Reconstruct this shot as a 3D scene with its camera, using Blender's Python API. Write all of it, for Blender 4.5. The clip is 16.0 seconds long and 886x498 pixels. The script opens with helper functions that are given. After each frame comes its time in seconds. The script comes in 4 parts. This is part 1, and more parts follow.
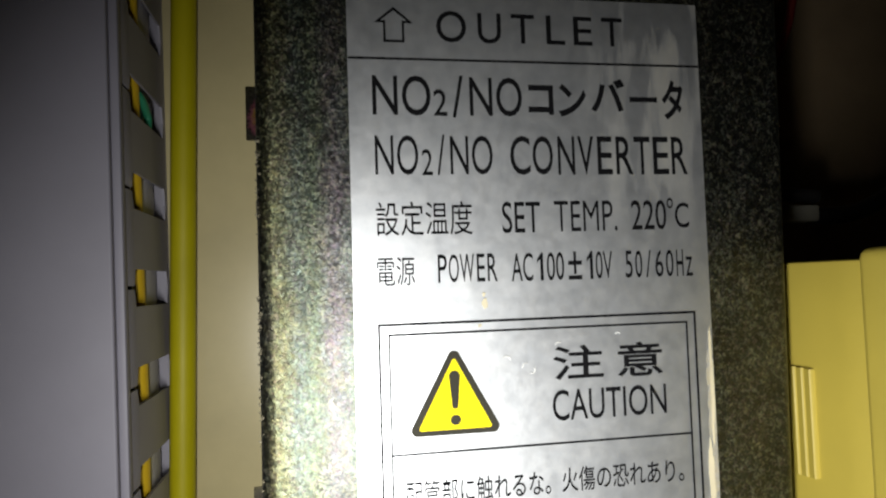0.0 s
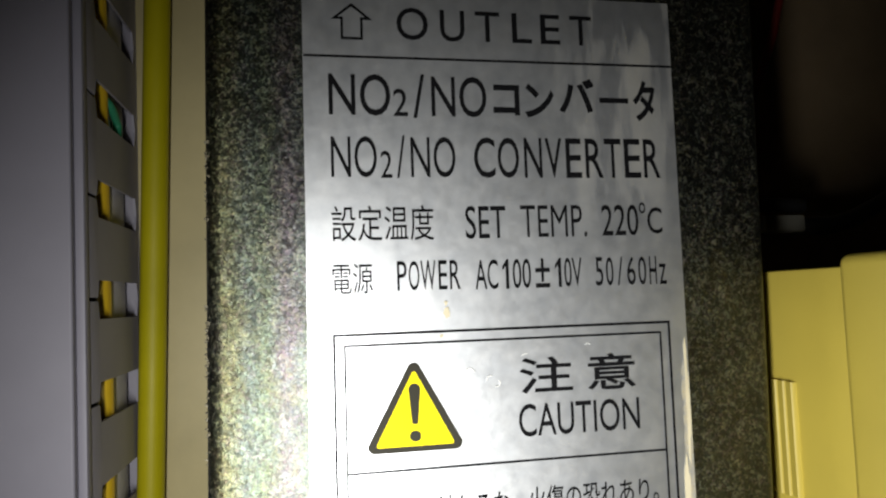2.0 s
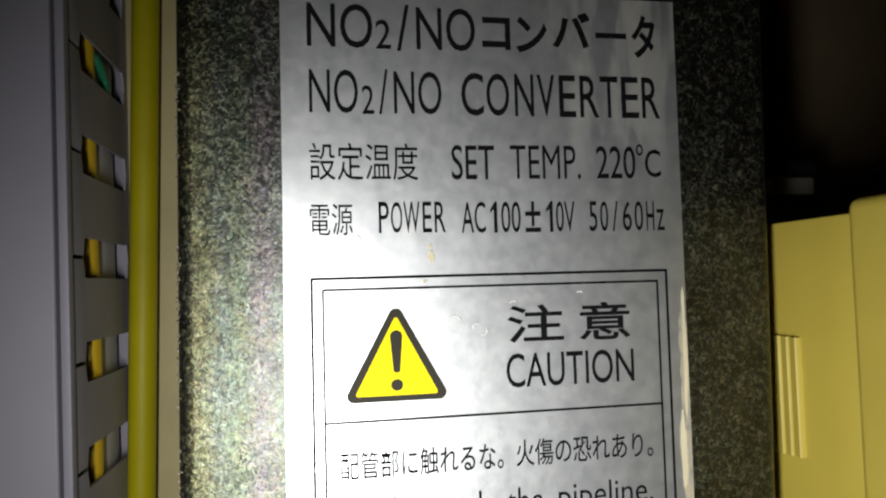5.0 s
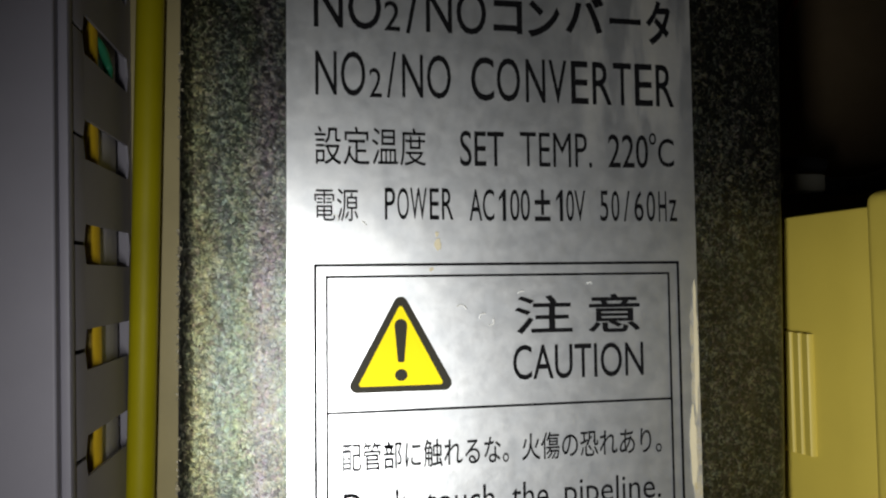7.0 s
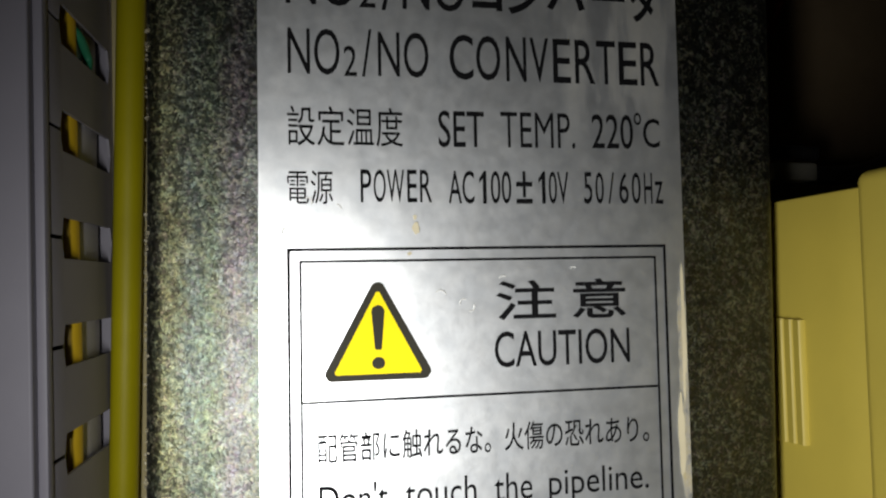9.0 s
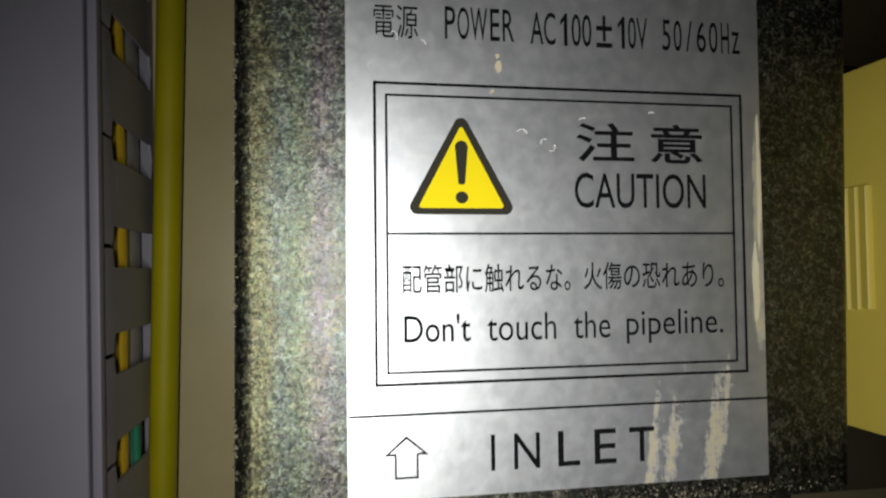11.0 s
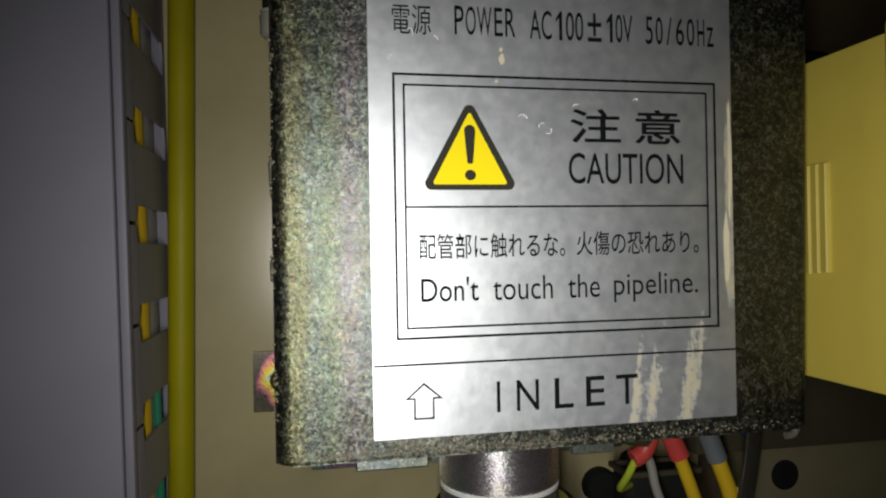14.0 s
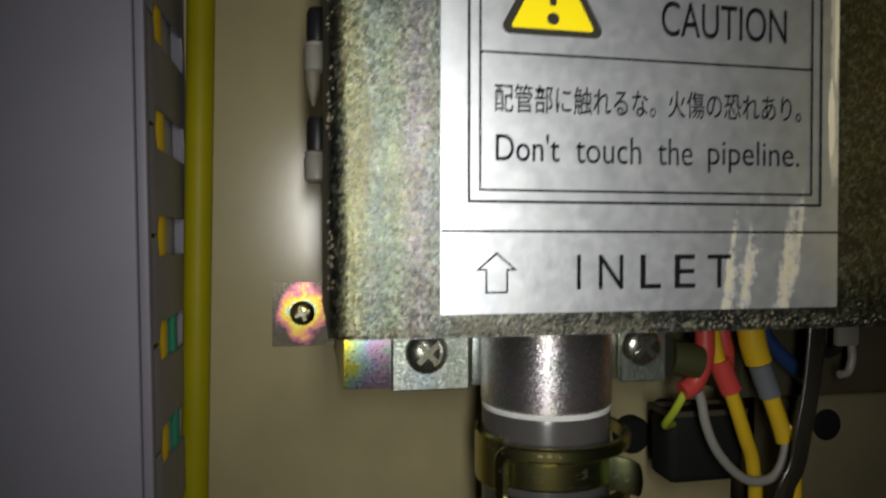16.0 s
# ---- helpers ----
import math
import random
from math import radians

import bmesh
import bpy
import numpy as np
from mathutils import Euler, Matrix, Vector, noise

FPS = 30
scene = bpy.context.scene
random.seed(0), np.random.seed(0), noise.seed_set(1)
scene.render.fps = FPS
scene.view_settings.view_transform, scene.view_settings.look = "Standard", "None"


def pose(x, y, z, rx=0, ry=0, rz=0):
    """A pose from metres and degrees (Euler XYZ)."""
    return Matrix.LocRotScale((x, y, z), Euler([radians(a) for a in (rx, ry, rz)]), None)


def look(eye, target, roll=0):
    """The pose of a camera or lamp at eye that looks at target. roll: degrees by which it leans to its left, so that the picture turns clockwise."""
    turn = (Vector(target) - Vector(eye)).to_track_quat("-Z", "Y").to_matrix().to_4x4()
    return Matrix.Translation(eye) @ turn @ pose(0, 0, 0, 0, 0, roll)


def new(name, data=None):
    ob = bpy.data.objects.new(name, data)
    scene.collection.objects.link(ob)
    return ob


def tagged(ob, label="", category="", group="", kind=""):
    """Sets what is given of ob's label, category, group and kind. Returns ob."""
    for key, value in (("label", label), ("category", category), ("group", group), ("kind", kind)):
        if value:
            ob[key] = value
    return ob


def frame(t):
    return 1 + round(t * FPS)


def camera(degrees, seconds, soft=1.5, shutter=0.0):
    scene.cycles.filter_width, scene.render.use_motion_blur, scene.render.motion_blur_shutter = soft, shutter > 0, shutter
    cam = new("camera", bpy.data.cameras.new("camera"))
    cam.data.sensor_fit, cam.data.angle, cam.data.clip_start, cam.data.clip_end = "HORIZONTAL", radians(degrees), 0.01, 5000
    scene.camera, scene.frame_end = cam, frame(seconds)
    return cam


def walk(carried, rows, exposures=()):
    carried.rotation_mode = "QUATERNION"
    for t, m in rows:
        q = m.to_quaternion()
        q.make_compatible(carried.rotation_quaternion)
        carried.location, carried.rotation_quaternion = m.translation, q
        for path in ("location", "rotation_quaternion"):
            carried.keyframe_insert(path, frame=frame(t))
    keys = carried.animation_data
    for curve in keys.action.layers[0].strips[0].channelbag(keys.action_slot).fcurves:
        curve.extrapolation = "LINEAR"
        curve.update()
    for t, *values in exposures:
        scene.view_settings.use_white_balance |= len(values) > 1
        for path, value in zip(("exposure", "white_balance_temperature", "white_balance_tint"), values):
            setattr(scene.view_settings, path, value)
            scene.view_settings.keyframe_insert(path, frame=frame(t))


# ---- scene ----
# Lengths below are in widths of the name plate (U metres); z = 0 is the plate's lower edge, y = 0 its face.
U = 0.05
cam = camera(67.1, 16.0, soft=2.1, shutter=0.5)
PATH = [
    (0, (-0.0720, -1.7338, 1.0221), (0.2791, 0.2327, 1.1195), -1.85),
    (0.5, (-0.0356, -1.6929, 0.9824), (0.2970, 0.2761, 1.0942), -2.26),
    (1, (-0.0148, -1.6907, 1.0220), (0.3408, 0.2719, 1.1699), -2.10),
    (1.5, (0.0463, -1.6928, 1.0178), (0.4029, 0.2691, 1.1719), -2.06),
    (2, (0.0330, -1.6641, 0.9989), (0.3960, 0.2974, 1.1437), -1.89),
    (2.5, (0.0055, -1.6576, 0.9931), (0.3679, 0.3046, 1.1285), -1.82),
    (3, (0.0079, -1.6387, 1.0237), (0.3691, 0.3245, 1.1464), -1.62),
    (3.5, (0.0302, -1.6202, 0.9819), (0.3790, 0.3458, 1.0969), -1.58),
    (4, (0.0695, -1.5860, 0.9086), (0.4251, 0.3796, 1.0086), -1.18),
    (4.2, (0.1061, -1.5778, 0.9095), (0.4616, 0.3877, 1.0121), -1.47),
    (6.3, (0.0911, -1.5905, 0.8835), (0.4143, 0.3814, 0.9689), -1.23),
    (6.5, (0.0906, -1.5892, 0.8922), (0.4232, 0.3807, 0.9853), -1.24),
    (7, (0.0979, -1.5427, 0.8824), (0.4296, 0.4277, 0.9691), -0.69),
    (7.5, (0.1596, -1.4887, 0.8382), (0.5075, 0.4791, 0.9198), -0.71),
    (8, (0.1598, -1.5172, 0.8625), (0.4976, 0.4519, 0.9552), -1.18),
    (8.5, (0.1452, -1.5332, 0.8722), (0.4746, 0.4371, 0.9693), -1.37),
    (9, (0.1457, -1.4970, 0.8431), (0.4888, 0.4712, 0.9344), -1.11),
    (9.5, (0.1254, -1.4624, 0.7851), (0.4544, 0.5086, 0.8666), -0.86),
    (10, (0.0787, -1.4295, 0.6462), (0.4133, 0.5411, 0.7152), -0.39),
    (10.2, (0.0578, -1.4161, 0.6034), (0.3749, 0.5564, 0.6974), -0.63),
    (12.3, (-0.1416, -1.6496, 0.4501), (0.2471, 0.3122, 0.4579), -0.58),
    (12.5, (-0.1286, -1.6696, 0.4486), (0.2538, 0.2935, 0.4561), -0.64),
    (13, (-0.1055, -1.6513, 0.4213), (0.2859, 0.3100, 0.4282), -0.49),
    (13.5, (-0.0868, -1.6720, 0.4516), (0.2953, 0.2911, 0.4620), -0.93),
    (14, (-0.1366, -1.6623, 0.4665), (0.2402, 0.3019, 0.4747), -1.01),
    (14.5, (-0.1282, -1.6451, 0.4527), (0.2477, 0.3193, 0.4607), -1.06),
    (15, (-0.1394, -1.6115, 0.4256), (0.2477, 0.3507, 0.4192), -0.60),
    (15.5, (-0.1704, -1.5111, 0.3168), (0.1979, 0.4546, 0.2990), -0.61),
    (16, (-0.2765, -1.4325, 0.1642), (0.1099, 0.5296, 0.1375), 0.07),
]
EXPOSURES = [(0, 0.1), (4, -0.05), (7, -0.62), (8, -0.58), (9, -0.55), (10, -1.05), (12.5, -0.95), (15, -1.0), (16, -1.05)]
walk(cam, [(t, look(Vector(e) * U, Vector(a) * U, r)) for t, e, a, r in PATH], EXPOSURES)

# ---- light: the phone's torch, beside and below the lens ----
world = bpy.data.worlds.new("world")
world.use_nodes = True
world.node_tree.nodes["Background"].inputs[0].default_value = (0.5, 0.5, 0.55, 1)
world.node_tree.nodes["Background"].inputs[1].default_value = 0.02
scene.world = world
torch = bpy.data.lights.new("torch", "AREA")
torch.shape, torch.size, torch.size_y, torch.energy = "RECTANGLE", 0.12 * U, 1.00 * U, 0.082
torch.spread = radians(100)
torch.color = (1.0, 0.99, 0.945)
torch_ob = new("torch", torch)
torch_ob.matrix_world = look(Vector((-0.235, -1.76, 0.25)) * U, Vector((0.28, 0, 0.16)) * U, 0)

# ---- materials ----


def material(name, base, rough=0.5, metal=0.0, **more):
    m = bpy.data.materials.new(name)
    m.use_nodes = True
    b = m.node_tree.nodes["Principled BSDF"]
    b.inputs["Base Color"].default_value = (*base, 1)
    b.inputs["Roughness"].default_value = rough
    b.inputs["Metallic"].default_value = metal
    for key, value in more.items():
        b.inputs[key.replace("_", " ")].default_value = value
    return m


def node(m, kind, **values):
    n = m.node_tree.nodes.new(kind)
    for key, value in values.items():
        if key in n.inputs:
            n.inputs[key].default_value = value
    return n


def coords(m, stretch=(1, 1, 1)):
    t = node(m, "ShaderNodeTexCoord")
    s = node(m, "ShaderNodeMapping")
    s.inputs["Scale"].default_value = [k / U for k in stretch]
    m.node_tree.links.new(t.outputs["Object"], s.inputs["Vector"])
    return s.outputs["Vector"]


def noise_tex(m, vec, scale, detail=4.0, rough=0.6):
    n = node(m, "ShaderNodeTexNoise", Scale=scale, Detail=detail, Roughness=rough)
    m.node_tree.links.new(vec, n.inputs["Vector"])
    return n


def ramp(m, fac, stops):
    r = node(m, "ShaderNodeValToRGB")
    e = r.color_ramp.elements
    while len(e) < len(stops):
        e.new(0.5)
    for el, (p, c) in zip(e, stops):
        el.position, el.color = p, (*c, 1) if len(c) == 3 else c
    m.node_tree.links.new(fac, r.inputs["Fac"])
    return r.outputs["Color"]


def mix(m, a, b, fac, mode="MIX"):
    n = node(m, "ShaderNodeMix")
    n.data_type, n.blend_type = "RGBA", mode
    for sock, val in ((n.inputs["Factor"], fac), (n.inputs["A"], a), (n.inputs["B"], b)):
        if hasattr(val, "is_linked"):
            m.node_tree.links.new(val, sock)
        else:
            sock.default_value = val if isinstance(val, (int, float)) else (*val, 1)
    return n.outputs["Result"]


def to(m, out, name):
    m.node_tree.links.new(out, m.node_tree.nodes["Principled BSDF"].inputs[name])


def bump(m, height, strength, dist):
    b = node(m, "ShaderNodeBump", Strength=strength, Distance=dist * U)
    m.node_tree.links.new(height, b.inputs["Height"])
    to(m, b.outputs["Normal"], "Normal")


def gray(v):
    return (v, v, v)


def make_painted(name, base, rough, grain=60.0, vary=0.12, strength=0.15, gloss=0.5):
    m = material(name, base, rough)
    v = coords(m)
    n = noise_tex(m, v, 1.3, 5)
    dark = tuple(c * (1 - vary * 2) for c in base)
    lite = tuple(min(1, c * (1 + vary)) for c in base)
    to(m, ramp(m, n.outputs["Fac"], [(0.3, dark), (0.7, lite)]), "Base Color")
    n2 = noise_tex(m, v, grain, 3)
    to(m, ramp(m, n.outputs["Fac"], [(0.3, gray(rough * 1.15)), (0.7, gray(rough * 0.9))]), "Roughness")
    bump(m, n2.outputs["Fac"], strength, 0.004)
    m.node_tree.nodes["Principled BSDF"].inputs["Specular IOR Level"].default_value = gloss
    return m


def facets(m, cell, amount, grain=None, grain_bump=0.1):
    """Tilts each crystal of a cell texture its own way, so that single grains glint."""
    geo = node(m, "ShaderNodeNewGeometry")
    sub = node(m, "ShaderNodeVectorMath")
    sub.operation = "SUBTRACT"
    m.node_tree.links.new(cell.outputs["Color"], sub.inputs[0])
    sub.inputs[1].default_value = (0.5, 0.5, 0.5)
    add = node(m, "ShaderNodeVectorMath")
    add.operation = "MULTIPLY_ADD"
    m.node_tree.links.new(sub.outputs["Vector"], add.inputs[0])
    add.inputs[1].default_value = (amount, amount, amount)
    m.node_tree.links.new(geo.outputs["Normal"], add.inputs[2])
    unit = node(m, "ShaderNodeVectorMath")
    unit.operation = "NORMALIZE"
    m.node_tree.links.new(add.outputs["Vector"], unit.inputs[0])
    b = node(m, "ShaderNodeBump", Strength=grain_bump, Distance=0.005 * U)
    m.node_tree.links.new(grain, b.inputs["Height"])
    m.node_tree.links.new(unit.outputs["Vector"], b.inputs["Normal"])
    to(m, b.outputs["Normal"], "Normal")


def make_hammered():
    """Zinc-plated sheet with a coarse crystalline finish: dark ground, pale and tan flecks, chromate tints."""
    m = material("grainy_zinc", (0.2, 0.2, 0.18), 0.45, 1.0)
    v = coords(m)
    grain = noise_tex(m, v, 84, 3, 0.62)
    grain.inputs["Distortion"].default_value = 1.1
    patch = noise_tex(m, v, 7, 5, 0.7)
    tint = noise_tex(m, coords(m, (1.6, 1, 0.8)), 4.2, 3, 0.5)
    warp = mix(m, v, grain.outputs["Color"], 0.02)
    cell = node(m, "ShaderNodeTexVoronoi", Scale=110.0)
    m.node_tree.links.new(warp, cell.inputs["Vector"])
    # short pale strokes on a dark ground, single cells a little lighter or darker
    tone = ramp(m, grain.outputs["Fac"], [(0.42, gray(0.080)), (0.51, (0.098, 0.098, 0.095)), (0.57, (0.165, 0.163, 0.148)), (0.66, (0.235, 0.230, 0.200))])
    tone = mix(m, tone, ramp(m, cell.outputs["Color"], [(0.15, gray(0.85)), (0.6, gray(1.0)), (0.92, gray(1.35))]), 1.0, "MULTIPLY")
    hue = ramp(m, tint.outputs["Fac"], [(0.3, (1.0, 0.80, 0.95)), (0.42, (0.74, 1.0, 0.82)), (0.5, (1.0, 0.97, 0.60)), (0.58, (0.70, 1.0, 0.80)), (0.7, (0.85, 0.86, 1.0))])
    base = mix(m, tone, hue, 0.22, "MULTIPLY")
    wear = ramp(m, patch.outputs["Fac"], [(0.35, gray(0.75)), (0.65, gray(1.2))])
    base = mix(m, base, wear, 1.0, "MULTIPLY")
    # chromate colours that pooled along the folded edge, in uneven bands
    xyz = node(m, "ShaderNodeSeparateXYZ")
    m.node_tree.links.new(v, xyz.inputs["Vector"])
    shift = node(m, "ShaderNodeMath")
    shift.operation = "MULTIPLY_ADD"
    m.node_tree.links.new(patch.outputs["Fac"], shift.inputs[0])
    shift.inputs[1].default_value = 0.10
    m.node_tree.links.new(xyz.outputs["X"], shift.inputs[2])
    lift = node(m, "ShaderNodeMath")
    lift.inputs[1].default_value = 0.75
    m.node_tree.links.new(shift.outputs["Value"], lift.inputs[0])
    band = ramp(m, lift.outputs["Value"], [(0.06, gray(1)), (0.095, (1.3, 1.2, 0.5)), (0.125, (1.2, 1.15, 0.6)), (0.16, (0.90, 1.05, 0.98)), (0.20, (0.92, 1.12, 0.82)), (0.25, (1.10, 0.92, 1.15)), (0.30, (0.92, 1.02, 1.02)), (0.40, (1.0, 0.98, 0.92))])
    base = mix(m, base, band, 0.5, "MULTIPLY")
    # tints of single crystals
    glint = node(m, "ShaderNodeTexVoronoi", Scale=150.0)
    m.node_tree.links.new(warp, glint.inputs["Vector"])
    fleck = mix(m, gray(1), ramp(m, glint.outputs["Color"], [(0.15, (1.25, 0.8, 1.05)), (0.4, (0.75, 1.1, 1.1)), (0.6, (1.25, 1.1, 0.6)), (0.85, (0.85, 1.15, 0.85))]), 0.28)
    to(m, mix(m, base, fleck, 1.0, "MULTIPLY"), "Base Color")
    to(m, ramp(m, grain.outputs["Fac"], [(0.46, gray(0.42)), (0.56, gray(0.52)), (0.66, gray(0.62))]), "Roughness")
    facets(m, glint, 0.17, grain.outputs["Fac"], 0.22)
    return m


def make_plate():
    """Thin silver foil plate, finely mottled, with dried glue runs near one lower corner."""
    m = material("silver_foil", (0.62, 0.63, 0.65), 0.34, 0.9)
    v = coords(m)
    cloud = noise_tex(m, v, 17, 5, 0.62)
    big = noise_tex(m, v, 2.6, 3, 0.5)
    base = ramp(m, cloud.outputs["Fac"], [(0.3, (0.60, 0.625, 0.66)), (0.7, (0.74, 0.755, 0.775))])
    # where the glue lies: three runs low down beside the free edge, and a thin one along that edge
    xyz = node(m, "ShaderNodeSeparateXYZ")
    m.node_tree.links.new(v, xyz.inputs["Vector"])
    wob = noise_tex(m, coords(m, (1, 1, 0.5)), 7, 3, 0.6)
    side = node(m, "ShaderNodeMath")
    side.operation = "MULTIPLY_ADD"
    slant = node(m, "ShaderNodeMath")
    slant.operation = "MULTIPLY_ADD"
    m.node_tree.links.new(xyz.outputs["Z"], slant.inputs[0])
    slant.inputs[1].default_value = -0.16
    m.node_tree.links.new(xyz.outputs["X"], slant.inputs[2])
    m.node_tree.links.new(wob.outputs["Fac"], side.inputs[0])
    side.inputs[1].default_value = 0.06
    m.node_tree.links.new(slant.outputs["Value"], side.inputs[2])
    stripes = ramp(m, side.outputs["Value"], [(0.170, gray(0)), (0.205, gray(1.0)), (0.235, gray(0.70)), (0.265, gray(0.95)), (0.295, gray(0.55)), (0.325, gray(0.50)), (0.355, gray(1.0)), (0.385, gray(0.95)), (0.42, gray(0.45)), (0.47, gray(0.3))])
    low = ramp(m, xyz.outputs["Z"], [(0.16, gray(1)), (0.30, gray(0.80)), (0.42, gray(0.45)), (0.55, gray(0.0))])
    edge_x = ramp(m, xyz.outputs["X"], [(0.455, gray(0)), (0.48, gray(1))])
    edge_z = ramp(m, xyz.outputs["Z"], [(0.25, gray(0.2)), (0.40, gray(0.9)), (0.80, gray(0.95)), (0.95, gray(0.3))])
    area = mix(m, mix(m, stripes, low, 1.0, "MULTIPLY"), mix(m, edge_x, edge_z, 1.0, "MULTIPLY"), 1.0, "LIGHTEN")
    runs = noise_tex(m, coords(m, (1, 1, 0.14)), 34, 7, 0.75)
    spots = noise_tex(m, v, 60, 3, 0.6)
    torn = mix(m, runs.outputs["Fac"], spots.outputs["Fac"], 0.35)
    mask = ramp(m, mix(m, area, torn, 1.0, "MULTIPLY"), [(0.38, gray(0)), (0.46, gray(0.6)), (0.56, gray(0.95))])
    # thin brownish film in slanting wipes on the upper corner by the same edge
    high = node(m, "ShaderNodeMath")
    high.operation = "MULTIPLY"
    high.inputs[1].default_value = 0.5
    m.node_tree.links.new(xyz.outputs["Z"], high.inputs[0])
    film_z = ramp(m, high.outputs["Value"], [(0.56, gray(0)), (0.68, gray(0.55)), (0.80, gray(0.75)), (0.88, gray(1))])
    film_x = ramp(m, xyz.outputs["X"], [(0.12, gray(0)), (0.24, gray(0.8)), (0.36, gray(1)), (0.46, gray(0.8))])
    turned = node(m, "ShaderNodeMapping")
    turned.inputs["Rotation"].default_value = (0, 0.55, 0)
    turned.inputs["Scale"].default_value = (1 / U, 1 / U, 0.22 / U)
    spot = node(m, "ShaderNodeTexCoord")
    m.node_tree.links.new(spot.outputs["Object"], turned.inputs["Vector"])
    wipe = noise_tex(m, turned.outputs["Vector"], 11, 4, 0.55)
    wiped = ramp(m, wipe.outputs["Fac"], [(0.47, gray(0)), (0.56, gray(0.45)), (0.70, gray(0.75))])
    stain = mix(m, mix(m, film_z, film_x, 1.0, "MULTIPLY"), wiped, 1.0, "MULTIPLY")
    mask = mix(m, mask, mix(m, stain, gray(0.75), 1.0, "MULTIPLY"), 1.0, "LIGHTEN")
    to(m, mix(m, base, (0.50, 0.43, 0.25), mask), "Base Color")
    to(m, mix(m, gray(0.9), gray(0.2), mask), "Metallic")
    rough = ramp(m, big.outputs["Fac"], [(0.3, gray(0.40)), (0.7, gray(0.45))])
    mottle = noise_tex(m, v, 30, 4, 0.65)
    rough = mix(m, rough, ramp(m, mottle.outputs["Fac"], [(0.35, gray(0.36)), (0.65, gray(0.48))]), 0.4)
    to(m, mix(m, rough, gray(0.6), mask), "Roughness")
    bump(m, cloud.outputs["Fac"], 0.07, 0.006)
    return m


def make_zinc(name, stops, rough=0.3, grain=90.0, grain_bump=0.25, scale=2.4, glints=0.0):
    """Chromated zinc with rainbow tints."""
    m = material(name, (0.5, 0.5, 0.4), rough, 0.95)
    v = coords(m)
    tint = noise_tex(m, v, scale, 3, 0.5)
    g = noise_tex(m, v, grain, 2, 0.6)
    base = ramp(m, tint.outputs["Fac"], stops)
    spots = ramp(m, g.outputs["Fac"], [(0.35, gray(0.7)), (0.65, gray(1.1))])
    to(m, mix(m, base, spots, 1.0, "MULTIPLY"), "Base Color")
    to(m, ramp(m, g.outputs["Fac"], [(0.3, gray(rough * 1.3)), (0.7, gray(rough * 0.75))]), "Roughness")
    if glints:
        cell = node(m, "ShaderNodeTexVoronoi", Scale=grain * 1.5)
        m.node_tree.links.new(v, cell.inputs["Vector"])
        facets(m, cell, glints, g.outputs["Fac"], grain_bump)
    else:
        bump(m, g.outputs["Fac"], grain_bump, 0.005)
    return m


def make_gold():
    """Polished yellow-chromated spring steel, dark where it mirrors the dark, scuffed pale here and there."""
    m = material("gold_zinc", (0.4, 0.36, 0.12), 0.16, 1.0)
    v = coords(m)
    tint = noise_tex(m, v, 3.4, 3, 0.5)
    scuff = noise_tex(m, coords(m, (1, 1, 2.2)), 12, 6, 0.75)
    base = ramp(m, tint.outputs["Fac"], [(0.3, (0.66, 0.55, 0.17)), (0.5, (0.48, 0.47, 0.20)), (0.7, (0.46, 0.57, 0.33))])
    mask = ramp(m, scuff.outputs["Fac"], [(0.60, gray(0)), (0.68, gray(1))])
    to(m, mix(m, base, (0.72, 0.70, 0.60), mask), "Base Color")
    to(m, mix(m, gray(0.27), gray(0.50), mask), "Roughness")
    bump(m, scuff.outputs["Fac"], 0.10, 0.005)
    return m


